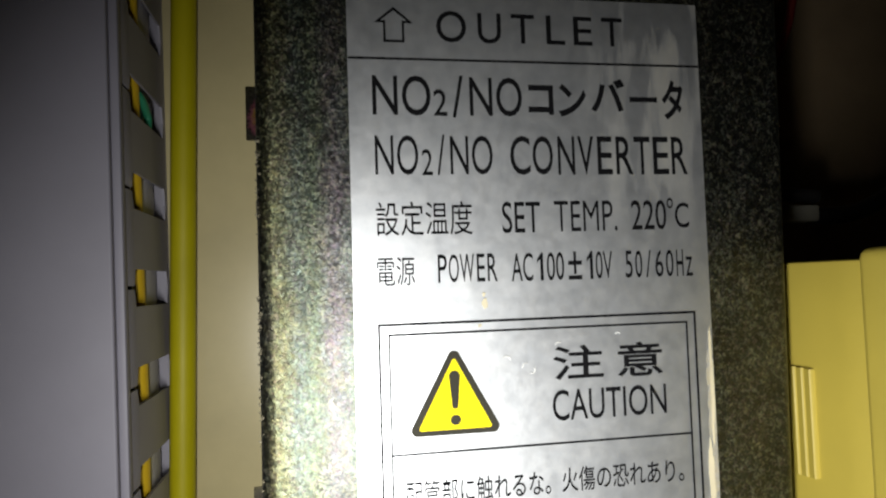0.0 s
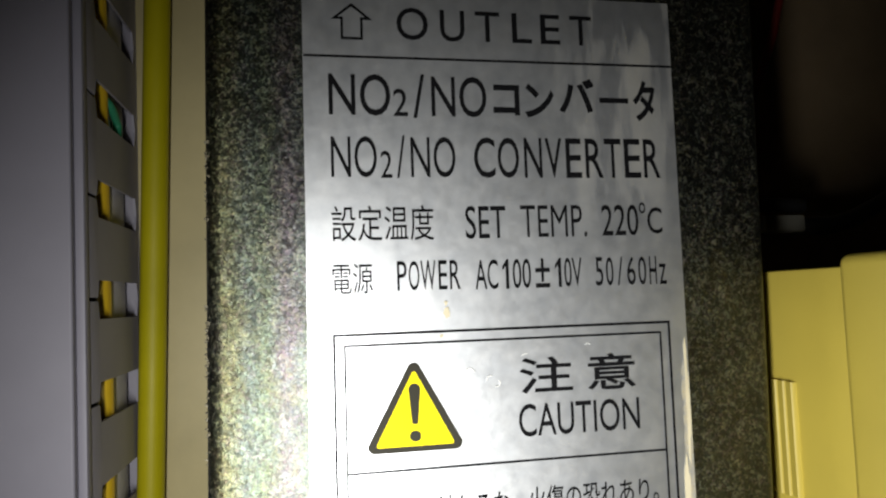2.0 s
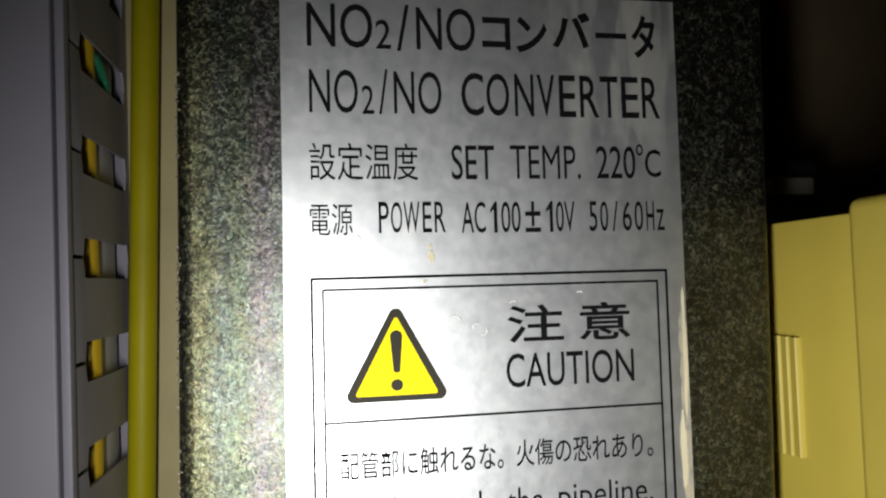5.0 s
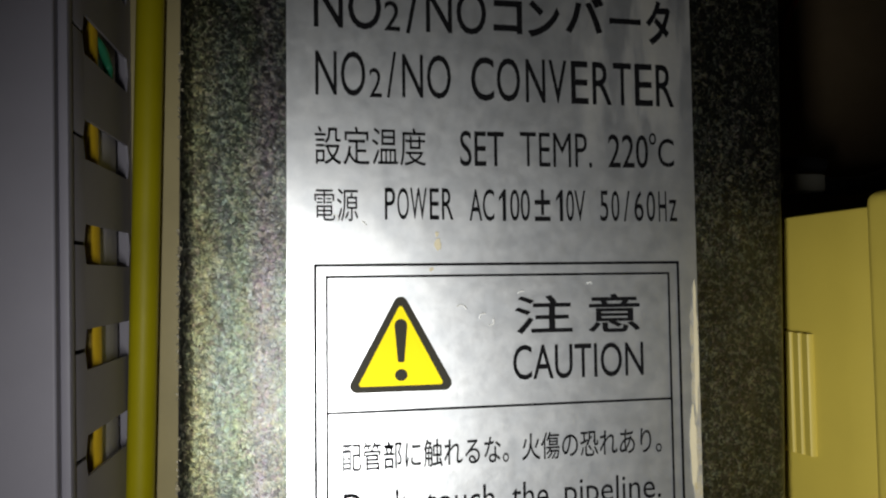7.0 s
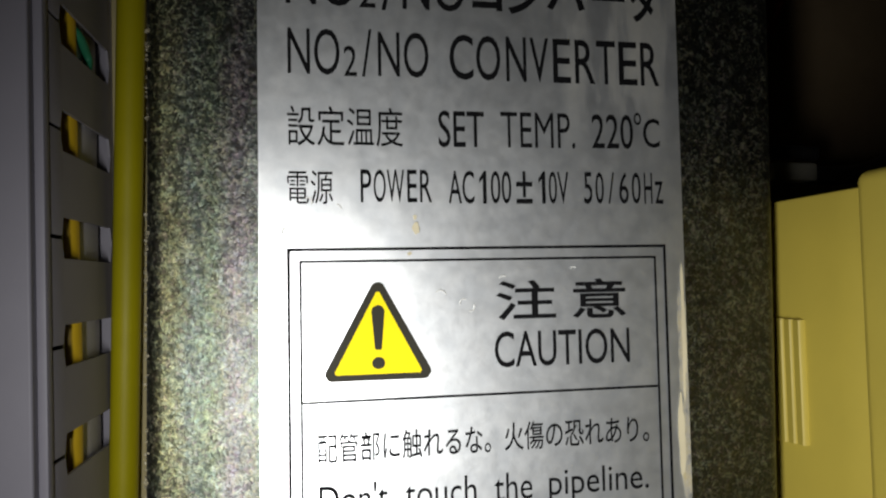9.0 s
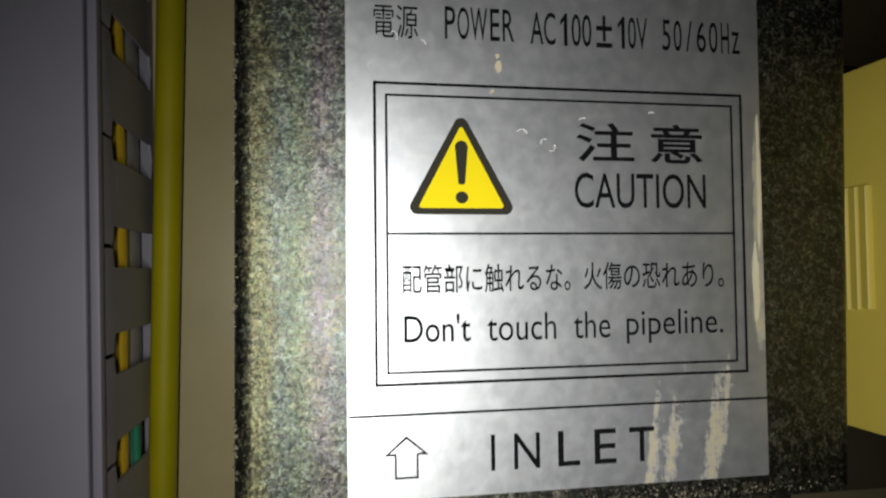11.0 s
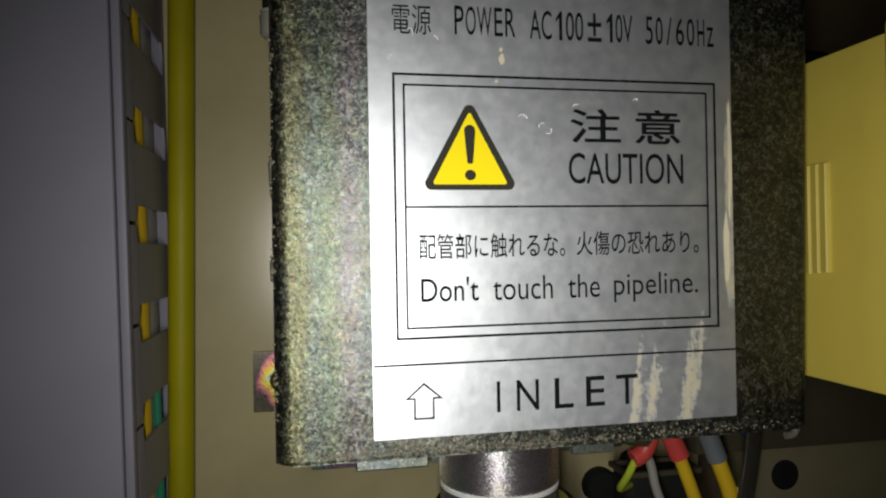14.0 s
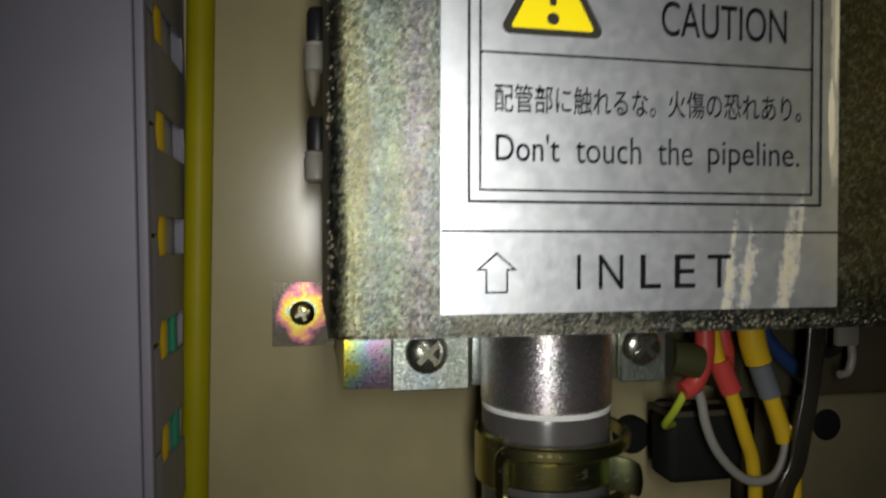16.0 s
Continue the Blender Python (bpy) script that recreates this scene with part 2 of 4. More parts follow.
def make_rainbow(centre):
    """Chromated zinc whose tints run in uneven rings round a fixing screw."""
    m = material("rainbow_zinc", (0.5, 0.5, 0.4), 0.3, 0.95)
    v = coords(m)
    wob = noise_tex(m, v, 5, 3, 0.5)
    d = node(m, "ShaderNodeVectorMath")
    d.operation = "DISTANCE"
    mid = node(m, "ShaderNodeVectorMath")
    mid.operation = "SUBTRACT"
    ragged = noise_tex(m, v, 11, 3, 0.6)
    m.node_tree.links.new(ragged.outputs["Color"], mid.inputs[0])
    mid.inputs[1].default_value = (0.5, 0.5, 0.5)
    push = node(m, "ShaderNodeVectorMath")
    push.operation = "MULTIPLY_ADD"
    m.node_tree.links.new(mid.outputs["Vector"], push.inputs[0])
    push.inputs[1].default_value = (0.16, 0.02, 0.16)
    m.node_tree.links.new(v, push.inputs[2])
    m.node_tree.links.new(push.outputs["Vector"], d.inputs[0])
    d.inputs[1].default_value = centre
    add = node(m, "ShaderNodeMath")
    add.operation = "MULTIPLY_ADD"
    m.node_tree.links.new(wob.outputs["Fac"], add.inputs[0])
    add.inputs[1].default_value = 0.05
    half = node(m, "ShaderNodeMath")
    half.operation = "MULTIPLY"
    half.inputs[1].default_value = 0.5
    m.node_tree.links.new(d.outputs["Value"], half.inputs[0])
    m.node_tree.links.new(half.outputs["Value"], add.inputs[2])
    stops = [(0.038, (0.16, 0.13, 0.11)), (0.053, (0.36, 0.44, 0.42)), (0.063, (0.60, 0.55, 0.06)), (0.073, (0.60, 0.36, 0.09)), (0.085, (0.44, 0.15, 0.20)), (0.098, (0.08, 0.07, 0.06)), (0.165, (0.16, 0.15, 0.08)),
             (0.47, (0.40, 0.38, 0.10)), (0.550, (0.90, 0.78, 0.05)), (0.555, (0.70, 0.80, 0.22)), (0.560, (0.42, 0.70, 0.66)), (0.565, (0.52, 0.52, 0.76)), (0.569, (0.76, 0.42, 0.66)), (0.575, (0.50, 0.62, 0.56)), (0.60, (0.34, 0.34, 0.26))]
    to(m, ramp(m, add.outputs["Value"], stops), "Base Color")
    g = noise_tex(m, v, 90, 2, 0.6)
    to(m, ramp(m, g.outputs["Fac"], [(0.3, gray(0.4)), (0.7, gray(0.25))]), "Roughness")
    bump(m, g.outputs["Fac"], 0.12, 0.005)
    return m


GRAINY = make_hammered()
FOIL = make_plate()
PANEL = make_painted("cream_enamel", (0.57, 0.495, 0.275), 0.22, 60, 0.08, 0.04)
# cream darkened to brown, so the rear wall's dimness is in its colour
REAR = make_painted("dimmed_cream_enamel", (0.26, 0.19, 0.115), 0.5, 60, 0.12, 0.05)
CREAM = make_painted("cream_plastic", (0.58, 0.46, 0.075), 0.5, 60, 0.06, 0.1)
DUCT = make_painted("grey_pvc", (0.315, 0.303, 0.362), 0.5, 40, 0.05, 0.1)
YELLOW_TUBE = make_painted("yellow_polyurethane", (0.45, 0.395, 0.002), 0.50, 30, 0.08, 0.05, 0.35)
YELLOW_WIRE = make_painted("yellow_pvc", (0.72, 0.47, 0.02), 0.4, 30, 0.06, 0.05)
LILAC = make_painted("pale_lilac_pvc", (0.74, 0.72, 0.80), 0.45, 30, 0.05, 0.05)
GREY_WIRE = make_painted("grey_wire_pvc", (0.30, 0.29, 0.26), 0.45, 30, 0.06, 0.05)
GREEN_WIRE = make_painted("green_pvc", (0.03, 0.26, 0.14), 0.45, 30, 0.05, 0.05)
LIME_WIRE = make_painted("lime_pvc", (0.45, 0.55, 0.04), 0.45, 30, 0.05, 0.05)
RED = make_painted("red_sleeve", (0.62, 0.07, 0.06), 0.4, 30, 0.06, 0.05)
# red for the upper wire, with the shade it hangs in mixed into the base
RED_SHADED = make_painted("shaded_red_pvc", (0.17, 0.012, 0.009), 0.6, 30, 0.06, 0.05)
BLUE = make_painted("blue_pvc", (0.02, 0.05, 0.16), 0.45, 30, 0.05, 0.05)
GREY_SLEEVE = make_painted("grey_sleeve", (0.16, 0.18, 0.19), 0.45, 30, 0.06, 0.05)
BLACK = make_painted("black_plastic", (0.015, 0.015, 0.016), 0.4, 40, 0.1, 0.1)
SOOT = make_painted("matt_black_plastic", (0.012, 0.014, 0.012), 0.75, 40, 0.1, 0.15, 0.25)
OLIVE = make_painted("olive_rubber", (0.06, 0.065, 0.02), 0.55, 40, 0.15, 0.1)
# cream taken darker: the cover's shadow on the terminal block, put into its colour
BEIGE_SHADED = make_painted("shaded_beige_plastic", (0.22, 0.19, 0.105), 0.6, 40, 0.12, 0.1)
BROWN = make_painted("brown_plastic", (0.07, 0.06, 0.035), 0.5, 40, 0.1, 0.1)
INK = make_painted("black_ink", (0.006, 0.006, 0.007), 0.75, 80, 0.1, 0.02, 0.05)
SIGN_YELLOW = make_painted("sign_yellow", (0.85, 0.68, 0.005), 0.65, 60, 0.04, 0.03, 0.15)
SIGN_DARK = make_painted("sign_dark", (0.03, 0.028, 0.02), 0.65, 60, 0.06, 0.03, 0.15)
NYLON = make_painted("grey_nylon", (0.30, 0.29, 0.24), 0.4, 30, 0.1, 0.1)
WHITE_RIM = make_painted("milky_silicone", (0.72, 0.72, 0.70), 0.35, 30, 0.06, 0.05)
HOSE = make_painted("smoky_hose", (0.075, 0.07, 0.068), 0.25, 30, 0.1, 0.06)
RAINBOW = make_rainbow((-0.822, 1.08, -0.154))
RAINBOW_UP = make_rainbow((-0.822, 1.02, 2.017))
PALE_ZINC = make_zinc("pale_zinc", [(0.3, (0.52, 0.64, 0.52)), (0.5, (0.70, 0.76, 0.66)), (0.7, (0.56, 0.66, 0.68))], 0.40, 95, 0.14, 5.0, 0.10)
PIPE_STEEL = make_zinc("pipe_zinc", [(0.3, (0.86, 0.84, 0.74)), (0.5, (0.96, 0.86, 0.95)), (0.7, (0.84, 0.95, 0.84))], 0.42, 120, 0.2, 6.0, 0.12)
grip = node(PIPE_STEEL, "ShaderNodeTangent")
grip.direction_type, grip.axis = "RADIAL", "Z"
to(PIPE_STEEL, grip.outputs["Tangent"], "Tangent")
for key, value in (("Anisotropic", 0.85), ("Anisotropic Rotation", 0.25)):
    PIPE_STEEL.node_tree.nodes["Principled BSDF"].inputs[key].default_value = value
GOLD_ZINC = make_gold()
SCREW = make_zinc("screw_zinc", [(0.3, (0.62, 0.62, 0.54)), (0.7, (0.80, 0.80, 0.68))], 0.22, 60, 0.12)
RECESS_SHADE = make_zinc("recess_shade_zinc", [(0.3, (0.30, 0.30, 0.22)), (0.7, (0.40, 0.40, 0.30))], 0.4, 80, 0.1)
GLUE = make_painted("dried_glue", (0.60, 0.54, 0.38), 0.6, 60, 0.15, 0.3)
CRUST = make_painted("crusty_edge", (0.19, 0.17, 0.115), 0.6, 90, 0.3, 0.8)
CLEAR = material("smoky_clear_plastic", (0.10, 0.095, 0.075), 0.2, 0.0, Transmission_Weight=0.75, IOR=1.4)

# ---- building helpers ----
ORIGIN = {}


def thing(name, base, label, category, group=""):
    ob = new(name)
    ob.empty_display_size = 0.01
    ob.location = Vector(base) * U
    ORIGIN[ob.name] = Vector(base)
    return tagged(ob, label, category, group)


def mesh_of(bm, name, mat, origin, smooth=True):
    for v in bm.verts:
        v.co = (v.co - origin) * U
    bmesh.ops.recalc_face_normals(bm, faces=bm.faces)
    me = bpy.data.meshes.new(name)
    bm.to_mesh(me)
    bm.free()
    me.materials.append(mat)
    for p in me.polygons:
        p.use_smooth = smooth
    if smooth:
        me.set_sharp_from_angle(angle=radians(38))
    return me


def part(name, bm, mat, parent, label="", smooth=True):
    o = ORIGIN[parent.name]
    ob = new(name, mesh_of(bm, name, mat, o, smooth))
    ob.parent = parent
    ORIGIN[ob.name] = o
    return tagged(ob, label) if label else ob


def single(name, bm, mat, base, label="", category="", kind="", group="", smooth=True):
    ob = new(name, mesh_of(bm, name, mat, Vector(base), smooth))
    ob.location = Vector(base) * U
    ORIGIN[ob.name] = Vector(base)
    return tagged(ob, label, category, group, kind)


def rbox(x0, x1, y0, y1, z0, z1, r=0.0, seg=2):
    bm = bmesh.new()
    bmesh.ops.create_cube(bm, size=1)
    for v in bm.verts:
        v.co = Vector(((x0 + x1) / 2 + v.co.x * (x1 - x0), (y0 + y1) / 2 + v.co.y * (y1 - y0), (z0 + z1) / 2 + v.co.z * (z1 - z0)))
    if r:
        bmesh.ops.bevel(bm, geom=bm.edges[:], offset=r, segments=seg, profile=0.5, affect="EDGES")
    return bm


def prism(poly, a, b, axis="y", r=0.0):
    """A polygon of (u, v) pushed from a to b along an axis; u, v are the other two axes in order."""
    bm = bmesh.new()

    def at(u, v, w):
        return {"x": (w, u, v), "y": (u, w, v), "z": (u, v, w)}[axis]

    lo = [bm.verts.new(at(u, v, a)) for u, v in poly]
    hi = [bm.verts.new(at(u, v, b)) for u, v in poly]
    bm.faces.new(lo)
    bm.faces.new(hi[::-1])
    n = len(poly)
    for i in range(n):
        bm.faces.new((lo[i], hi[i], hi[(i + 1) % n], lo[(i + 1) % n]))
    if r:
        edges = [e for e in bm.edges if abs({"x": 0, "y": 1, "z": 2}[axis] - 9) and e.verts[0].co["xyz".index(axis)] == e.verts[1].co["xyz".index(axis)]]
        bmesh.ops.bevel(bm, geom=edges, offset=r, segments=2, profile=0.5, affect="EDGES")
    return bm


def ring_prism(outer, inner, a, b):
    """A flat frame between two outlines of as many (x, z) points, from y = a to y = b."""
    bm = bmesh.new()
    n = len(outer)
    sets = [[bm.verts.new((u, y, v)) for u, v in poly] for poly in (outer, inner) for y in (a, b)]
    oa, ob, ia, ib = sets
    for i in range(n):
        j = (i + 1) % n
        for q in ((oa[i], oa[j], ia[j], ia[i]), (ob[i], ib[i], ib[j], ob[j]), (oa[i], ob[i], ob[j], oa[j]), (ia[i], ia[j], ib[j], ib[i])):
            bm.faces.new(q)
    return bm


def ring_prism_flat(x0, x1, y0, y1, z0, z1, w):
    """A level rectangular rim, w wide."""
    bm = bmesh.new()
    rings = []
    for k, z in ((0, z0), (0, z1), (w, z1), (w, z0)):
        rings.append([bm.verts.new(q) for q in ((x0 + k, y0 + k, z), (x1 - k, y0 + k, z), (x1 - k, y1 - k, z), (x0 + k, y1 - k, z))])
    for p, q in zip(rings, rings[1:] + rings[:1]):
        for i in range(4):
            bm.faces.new((p[i], p[(i + 1) % 4], q[(i + 1) % 4], q[i]))
    return bm


def rounded(points, radii, seg=5):
    """Rounds the corners of an outline."""
    out = []
    n = len(points)
    for i, r in enumerate(radii):
        p, a, b = Vector(points[i]), Vector(points[i - 1]), Vector(points[(i + 1) % n])
        if r <= 0:
            out.append(tuple(p))
            continue
        da, db = (a - p).normalized(), (b - p).normalized()
        half = da.angle(db) / 2
        t = r / math.tan(half)
        s, e = p + da * t, p + db * t
        c = p + (da + db).normalized() * (r / math.sin(half))
        for k in range(seg + 1):
            q = s.lerp(e, k / seg) - c
            out.append(tuple(c + q.normalized() * r))
    return out


def lathe(cx, cy, profile, n=40, axis="z"):
    """Turns (radius, height) round an upright axis through (cx, cy); with axis y, round one through (cx, cz) that points to the back."""
    bm = bmesh.new()
    rings = []
    for r, h in profile:
        ring = []
        for k in range(n):
            a = 2 * math.pi * k / n
            u, v = cx + r * math.cos(a), cy + r * math.sin(a)
            ring.append(bm.verts.new((u, v, h) if axis == "z" else (u, h, v)))
        rings.append(ring)
    for p, q in zip(rings, rings[1:]):
        for k in range(n):
            bm.faces.new((p[k], p[(k + 1) % n], q[(k + 1) % n], q[k]))
    for ring in (rings[0], rings[-1]):
        bm.faces.new(ring)
    return bm


def smooth_path(points, steps=6):
    pts = [Vector(p) for p in points]
    pts = [pts[0] * 2 - pts[1], *pts, pts[-1] * 2 - pts[-2]]
    out = []
    for a, b, c, d in zip(pts, pts[1:], pts[2:], pts[3:]):
        for k in range(steps):
            t = k / steps
            out.append(0.5 * (2 * b + (c - a) * t + (2 * a - 5 * b + 4 * c - d) * t * t + (3 * b - a - 3 * c + d) * t ** 3))
    out.append(pts[-2])
    return out


def sweep(points, r, n=12, steps=6, flat=1.0):
    """A round (or flattened) rod along smooth points; r may be a list of one radius a point of the path."""
    path = smooth_path(points, steps) if len(points) > 2 else [Vector(p) for p in points]
    bm = bmesh.new()
    side = None
    rings = []
    for i, p in enumerate(path):
        d = (path[min(i + 1, len(path) - 1)] - path[max(i - 1, 0)]).normalized()
        if side is None:
            side = d.cross(Vector((0, 1, 0)) if abs(d.y) < 0.9 else Vector((1, 0, 0))).normalized()
        side = (side - d * side.dot(d)).normalized()
        up = d.cross(side)
        ring = [bm.verts.new(p + r * (math.cos(a) * side + flat * math.sin(a) * up)) for a in (2 * math.pi * k / n for k in range(n))]
        rings.append(ring)
    for p, q in zip(rings, rings[1:]):
        for k in range(n):
            bm.faces.new((p[k], p[(k + 1) % n], q[(k + 1) % n], q[k]))
    bm.faces.new(rings[0][::-1])
    bm.faces.new(rings[-1])
    return bm


def lettering(text, x0, x1, z0, z1, weight=0.0):
    """Text in the built-in font, fitted into a box on the plate's face, a hair thick."""
    cu = bpy.data.curves.new("text", "FONT")
    cu.body, cu.size, cu.offset, cu.extrude, cu.resolution_u = text, 1.0, weight, 0.0, 4
    ob = new("text", cu)
    dg = bpy.context.evaluated_depsgraph_get()
    me = bpy.data.meshes.new_from_object(ob.evaluated_get(dg))
    bpy.data.objects.remove(ob)
    bm = bmesh.new()
    bm.from_mesh(me)
    bpy.data.meshes.remove(me)
    xs, ys = [v.co.x for v in bm.verts], [v.co.y for v in bm.verts]
    ax, bx, ay, by = min(xs), max(xs), min(ys), max(ys)
    for v in bm.verts:
        v.co = Vector((x0 + (v.co.x - ax) / (bx - ax) * (x1 - x0), -0.0022, z0 + (v.co.y - ay) / (by - ay) * (z1 - z0)))
    return bm


# ---- the enclosure ----
X0, X1, Y1, Y0, Z0, Z1 = -4.0, 7.0, 2.035, -9.0, -4.0, 5.5
T, LEAN_Y, YR = 0.1, 0.03, 3.3


def back(z, off=0.0):
    """The mounting panel's face at height z; it leans a little towards the viewer at the top."""
    return Y1 - LEAN_Y * (z - 0.6) - off


def leaned_back(bm):
    for v in bm.verts:
        v.co.y -= LEAN_Y * (v.co.z - 0.6)
    return bm


single("wall_back", leaned_back(rbox(X0 + 0.003, 2.15, Y1, Y1 + T, Z0, Z1)), PANEL, (0, Y1, Z0), "cream enamelled steel mounting panel", "panel", "structure")
single("wall_rear", rbox(X0 - T, X1 + T, YR + 0.003, YR + T, Z0 - T, Z1 + T), REAR, (0, YR, Z0), "cabinet rear wall behind the mounting panel, its colour browned for dim light", "wall", "structure")
single("wall_left", rbox(X0 - T, X0, Y0, YR, Z0, Z1), PANEL, (X0, 0, Z0), "cream enamelled cabinet side", "wall", "structure")
single("wall_right", rbox(X1, X1 + T, Y0, YR, Z0, Z1), PANEL, (X1, 0, Z0), "cream enamelled cabinet side", "wall", "structure")
single("wall_front", rbox(X0 - T, X1 + T, Y0 - T, Y0 - 0.003, Z0, Z1), BLACK, (0, Y0, Z0), "dark wall behind the viewer", "wall", "structure")
single("floor", rbox(X0 - T, X1 + T, Y0 - T, YR, Z0 - T, Z0 - 0.003), PANEL, (0, 0, Z0), "cream enamelled cabinet floor", "floor", "structure")
single("ceiling", rbox(X0 - T, X1 + T, Y0 - T, YR, Z1 + 0.003, Z1 + T), PANEL, (0, 0, Z1), "cream enamelled cabinet top", "ceiling", "structure")

# ---- the converter ----
CL, CR, CB, CT, CD = -0.240, 1.238, -0.052, 1.9, 0.94
conv = thing("converter", (0.5, CD, CB), "zinc-plated gas converter box with a silver warning plate", "converter")


def make_cover():
    poly = [(CL, CD), (CL, 0.006), (CR, 0.006), (CR, CD)]
    bm = prism(rounded(poly, (0.01, 0.042, 0.034, 0.01), 7), CB, CT, "z", 0.012)
    for v in bm.verts:
        if v.co.x > 1:
            v.co.x += 0.022 * v.co.z  # the free side widens a little upwards
    return bm


part("cover", make_cover(), GRAINY, conv, "grainy zinc-plated sheet cover with rounded edges")


def make_crust():
    """The lower rim of the cover, caked and pitted."""
    rng = random.Random(4)
    bm = bmesh.new()
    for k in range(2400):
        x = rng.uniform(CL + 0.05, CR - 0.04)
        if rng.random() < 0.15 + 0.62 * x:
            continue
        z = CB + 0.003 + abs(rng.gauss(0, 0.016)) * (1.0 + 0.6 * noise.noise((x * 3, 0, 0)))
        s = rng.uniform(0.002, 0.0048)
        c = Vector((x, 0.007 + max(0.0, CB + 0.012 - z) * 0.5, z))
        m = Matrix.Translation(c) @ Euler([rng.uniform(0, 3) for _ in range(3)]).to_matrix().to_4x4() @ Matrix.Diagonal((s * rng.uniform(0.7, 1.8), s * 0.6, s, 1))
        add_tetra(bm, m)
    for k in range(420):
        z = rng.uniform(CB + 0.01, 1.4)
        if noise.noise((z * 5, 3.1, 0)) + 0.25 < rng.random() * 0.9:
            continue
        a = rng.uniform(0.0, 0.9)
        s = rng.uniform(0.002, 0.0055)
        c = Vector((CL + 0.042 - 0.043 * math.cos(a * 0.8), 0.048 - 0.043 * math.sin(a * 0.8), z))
        add_tetra(bm, Matrix.Translation(c) @ Euler([rng.uniform(0, 3) for _ in range(3)]).to_matrix().to_4x4() @ Matrix.Diagonal((s, s * 0.8, s * rng.uniform(0.8, 1.8), 1)))
    return bm


def add_tetra(bm, m):
    vs = [bm.verts.new(m @ Vector(p)) for p in ((1, 0, 0), (-1, 0, 0), (0, 1, 0), (0, -1, 0), (0, 0, 1), (0, 0, -1))]
    for a, b, c in ((0, 2, 4), (2, 1, 4), (1, 3, 4), (3, 0, 4), (2, 0, 5), (1, 2, 5), (3, 1, 5), (0, 3, 5)):
        bm.faces.new((vs[a], vs[b], vs[c]))


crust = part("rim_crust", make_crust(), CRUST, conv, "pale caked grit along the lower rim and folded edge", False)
tagged(crust, kind="stuff")

# the plate and what is printed on it
plate = part("name_plate", prism(rounded([(0, 0), (1, 0), (1, 1.796), (0, 1.796)], (0.004,) * 4, 2), 0.0, 0.0065), FOIL, conv, "silver foil name plate with black print")


def flat(poly, y=-0.0022):
    bm = bmesh.new()
    bm.faces.new([bm.verts.new((u, y, v)) for u, v in poly])
    return bm


def frame_lines(x0, x1, z0, z1, w):
    o = [(x0, z0), (x1, z0), (x1, z1), (x0, z1)]
    i = [(x0 + w, z0 + w), (x1 - w, z0 + w), (x1 - w, z1 - w), (x0 + w, z1 - w)]
    return ring_prism(o, i, -0.0026, -0.0018)


def arrow_outline(x0, x1, z0, z1, w=0.005):
    def shape(k):
        xm, zs, hw = (x0 + x1) / 2, z0 + 0.55 * (z1 - z0), 0.27 * (x1 - x0)
        return [(xm - hw + k, z0 + k), (xm + hw - k, z0 + k), (xm + hw - k, zs + k), (x1 - 2.6 * k, zs + k), (xm, z1 - 1.5 * k), (x0 + 2.6 * k, zs + k), (xm - hw + k, zs + k)]

    return ring_prism(shape(0), shape(w), -0.0026, -0.0018)


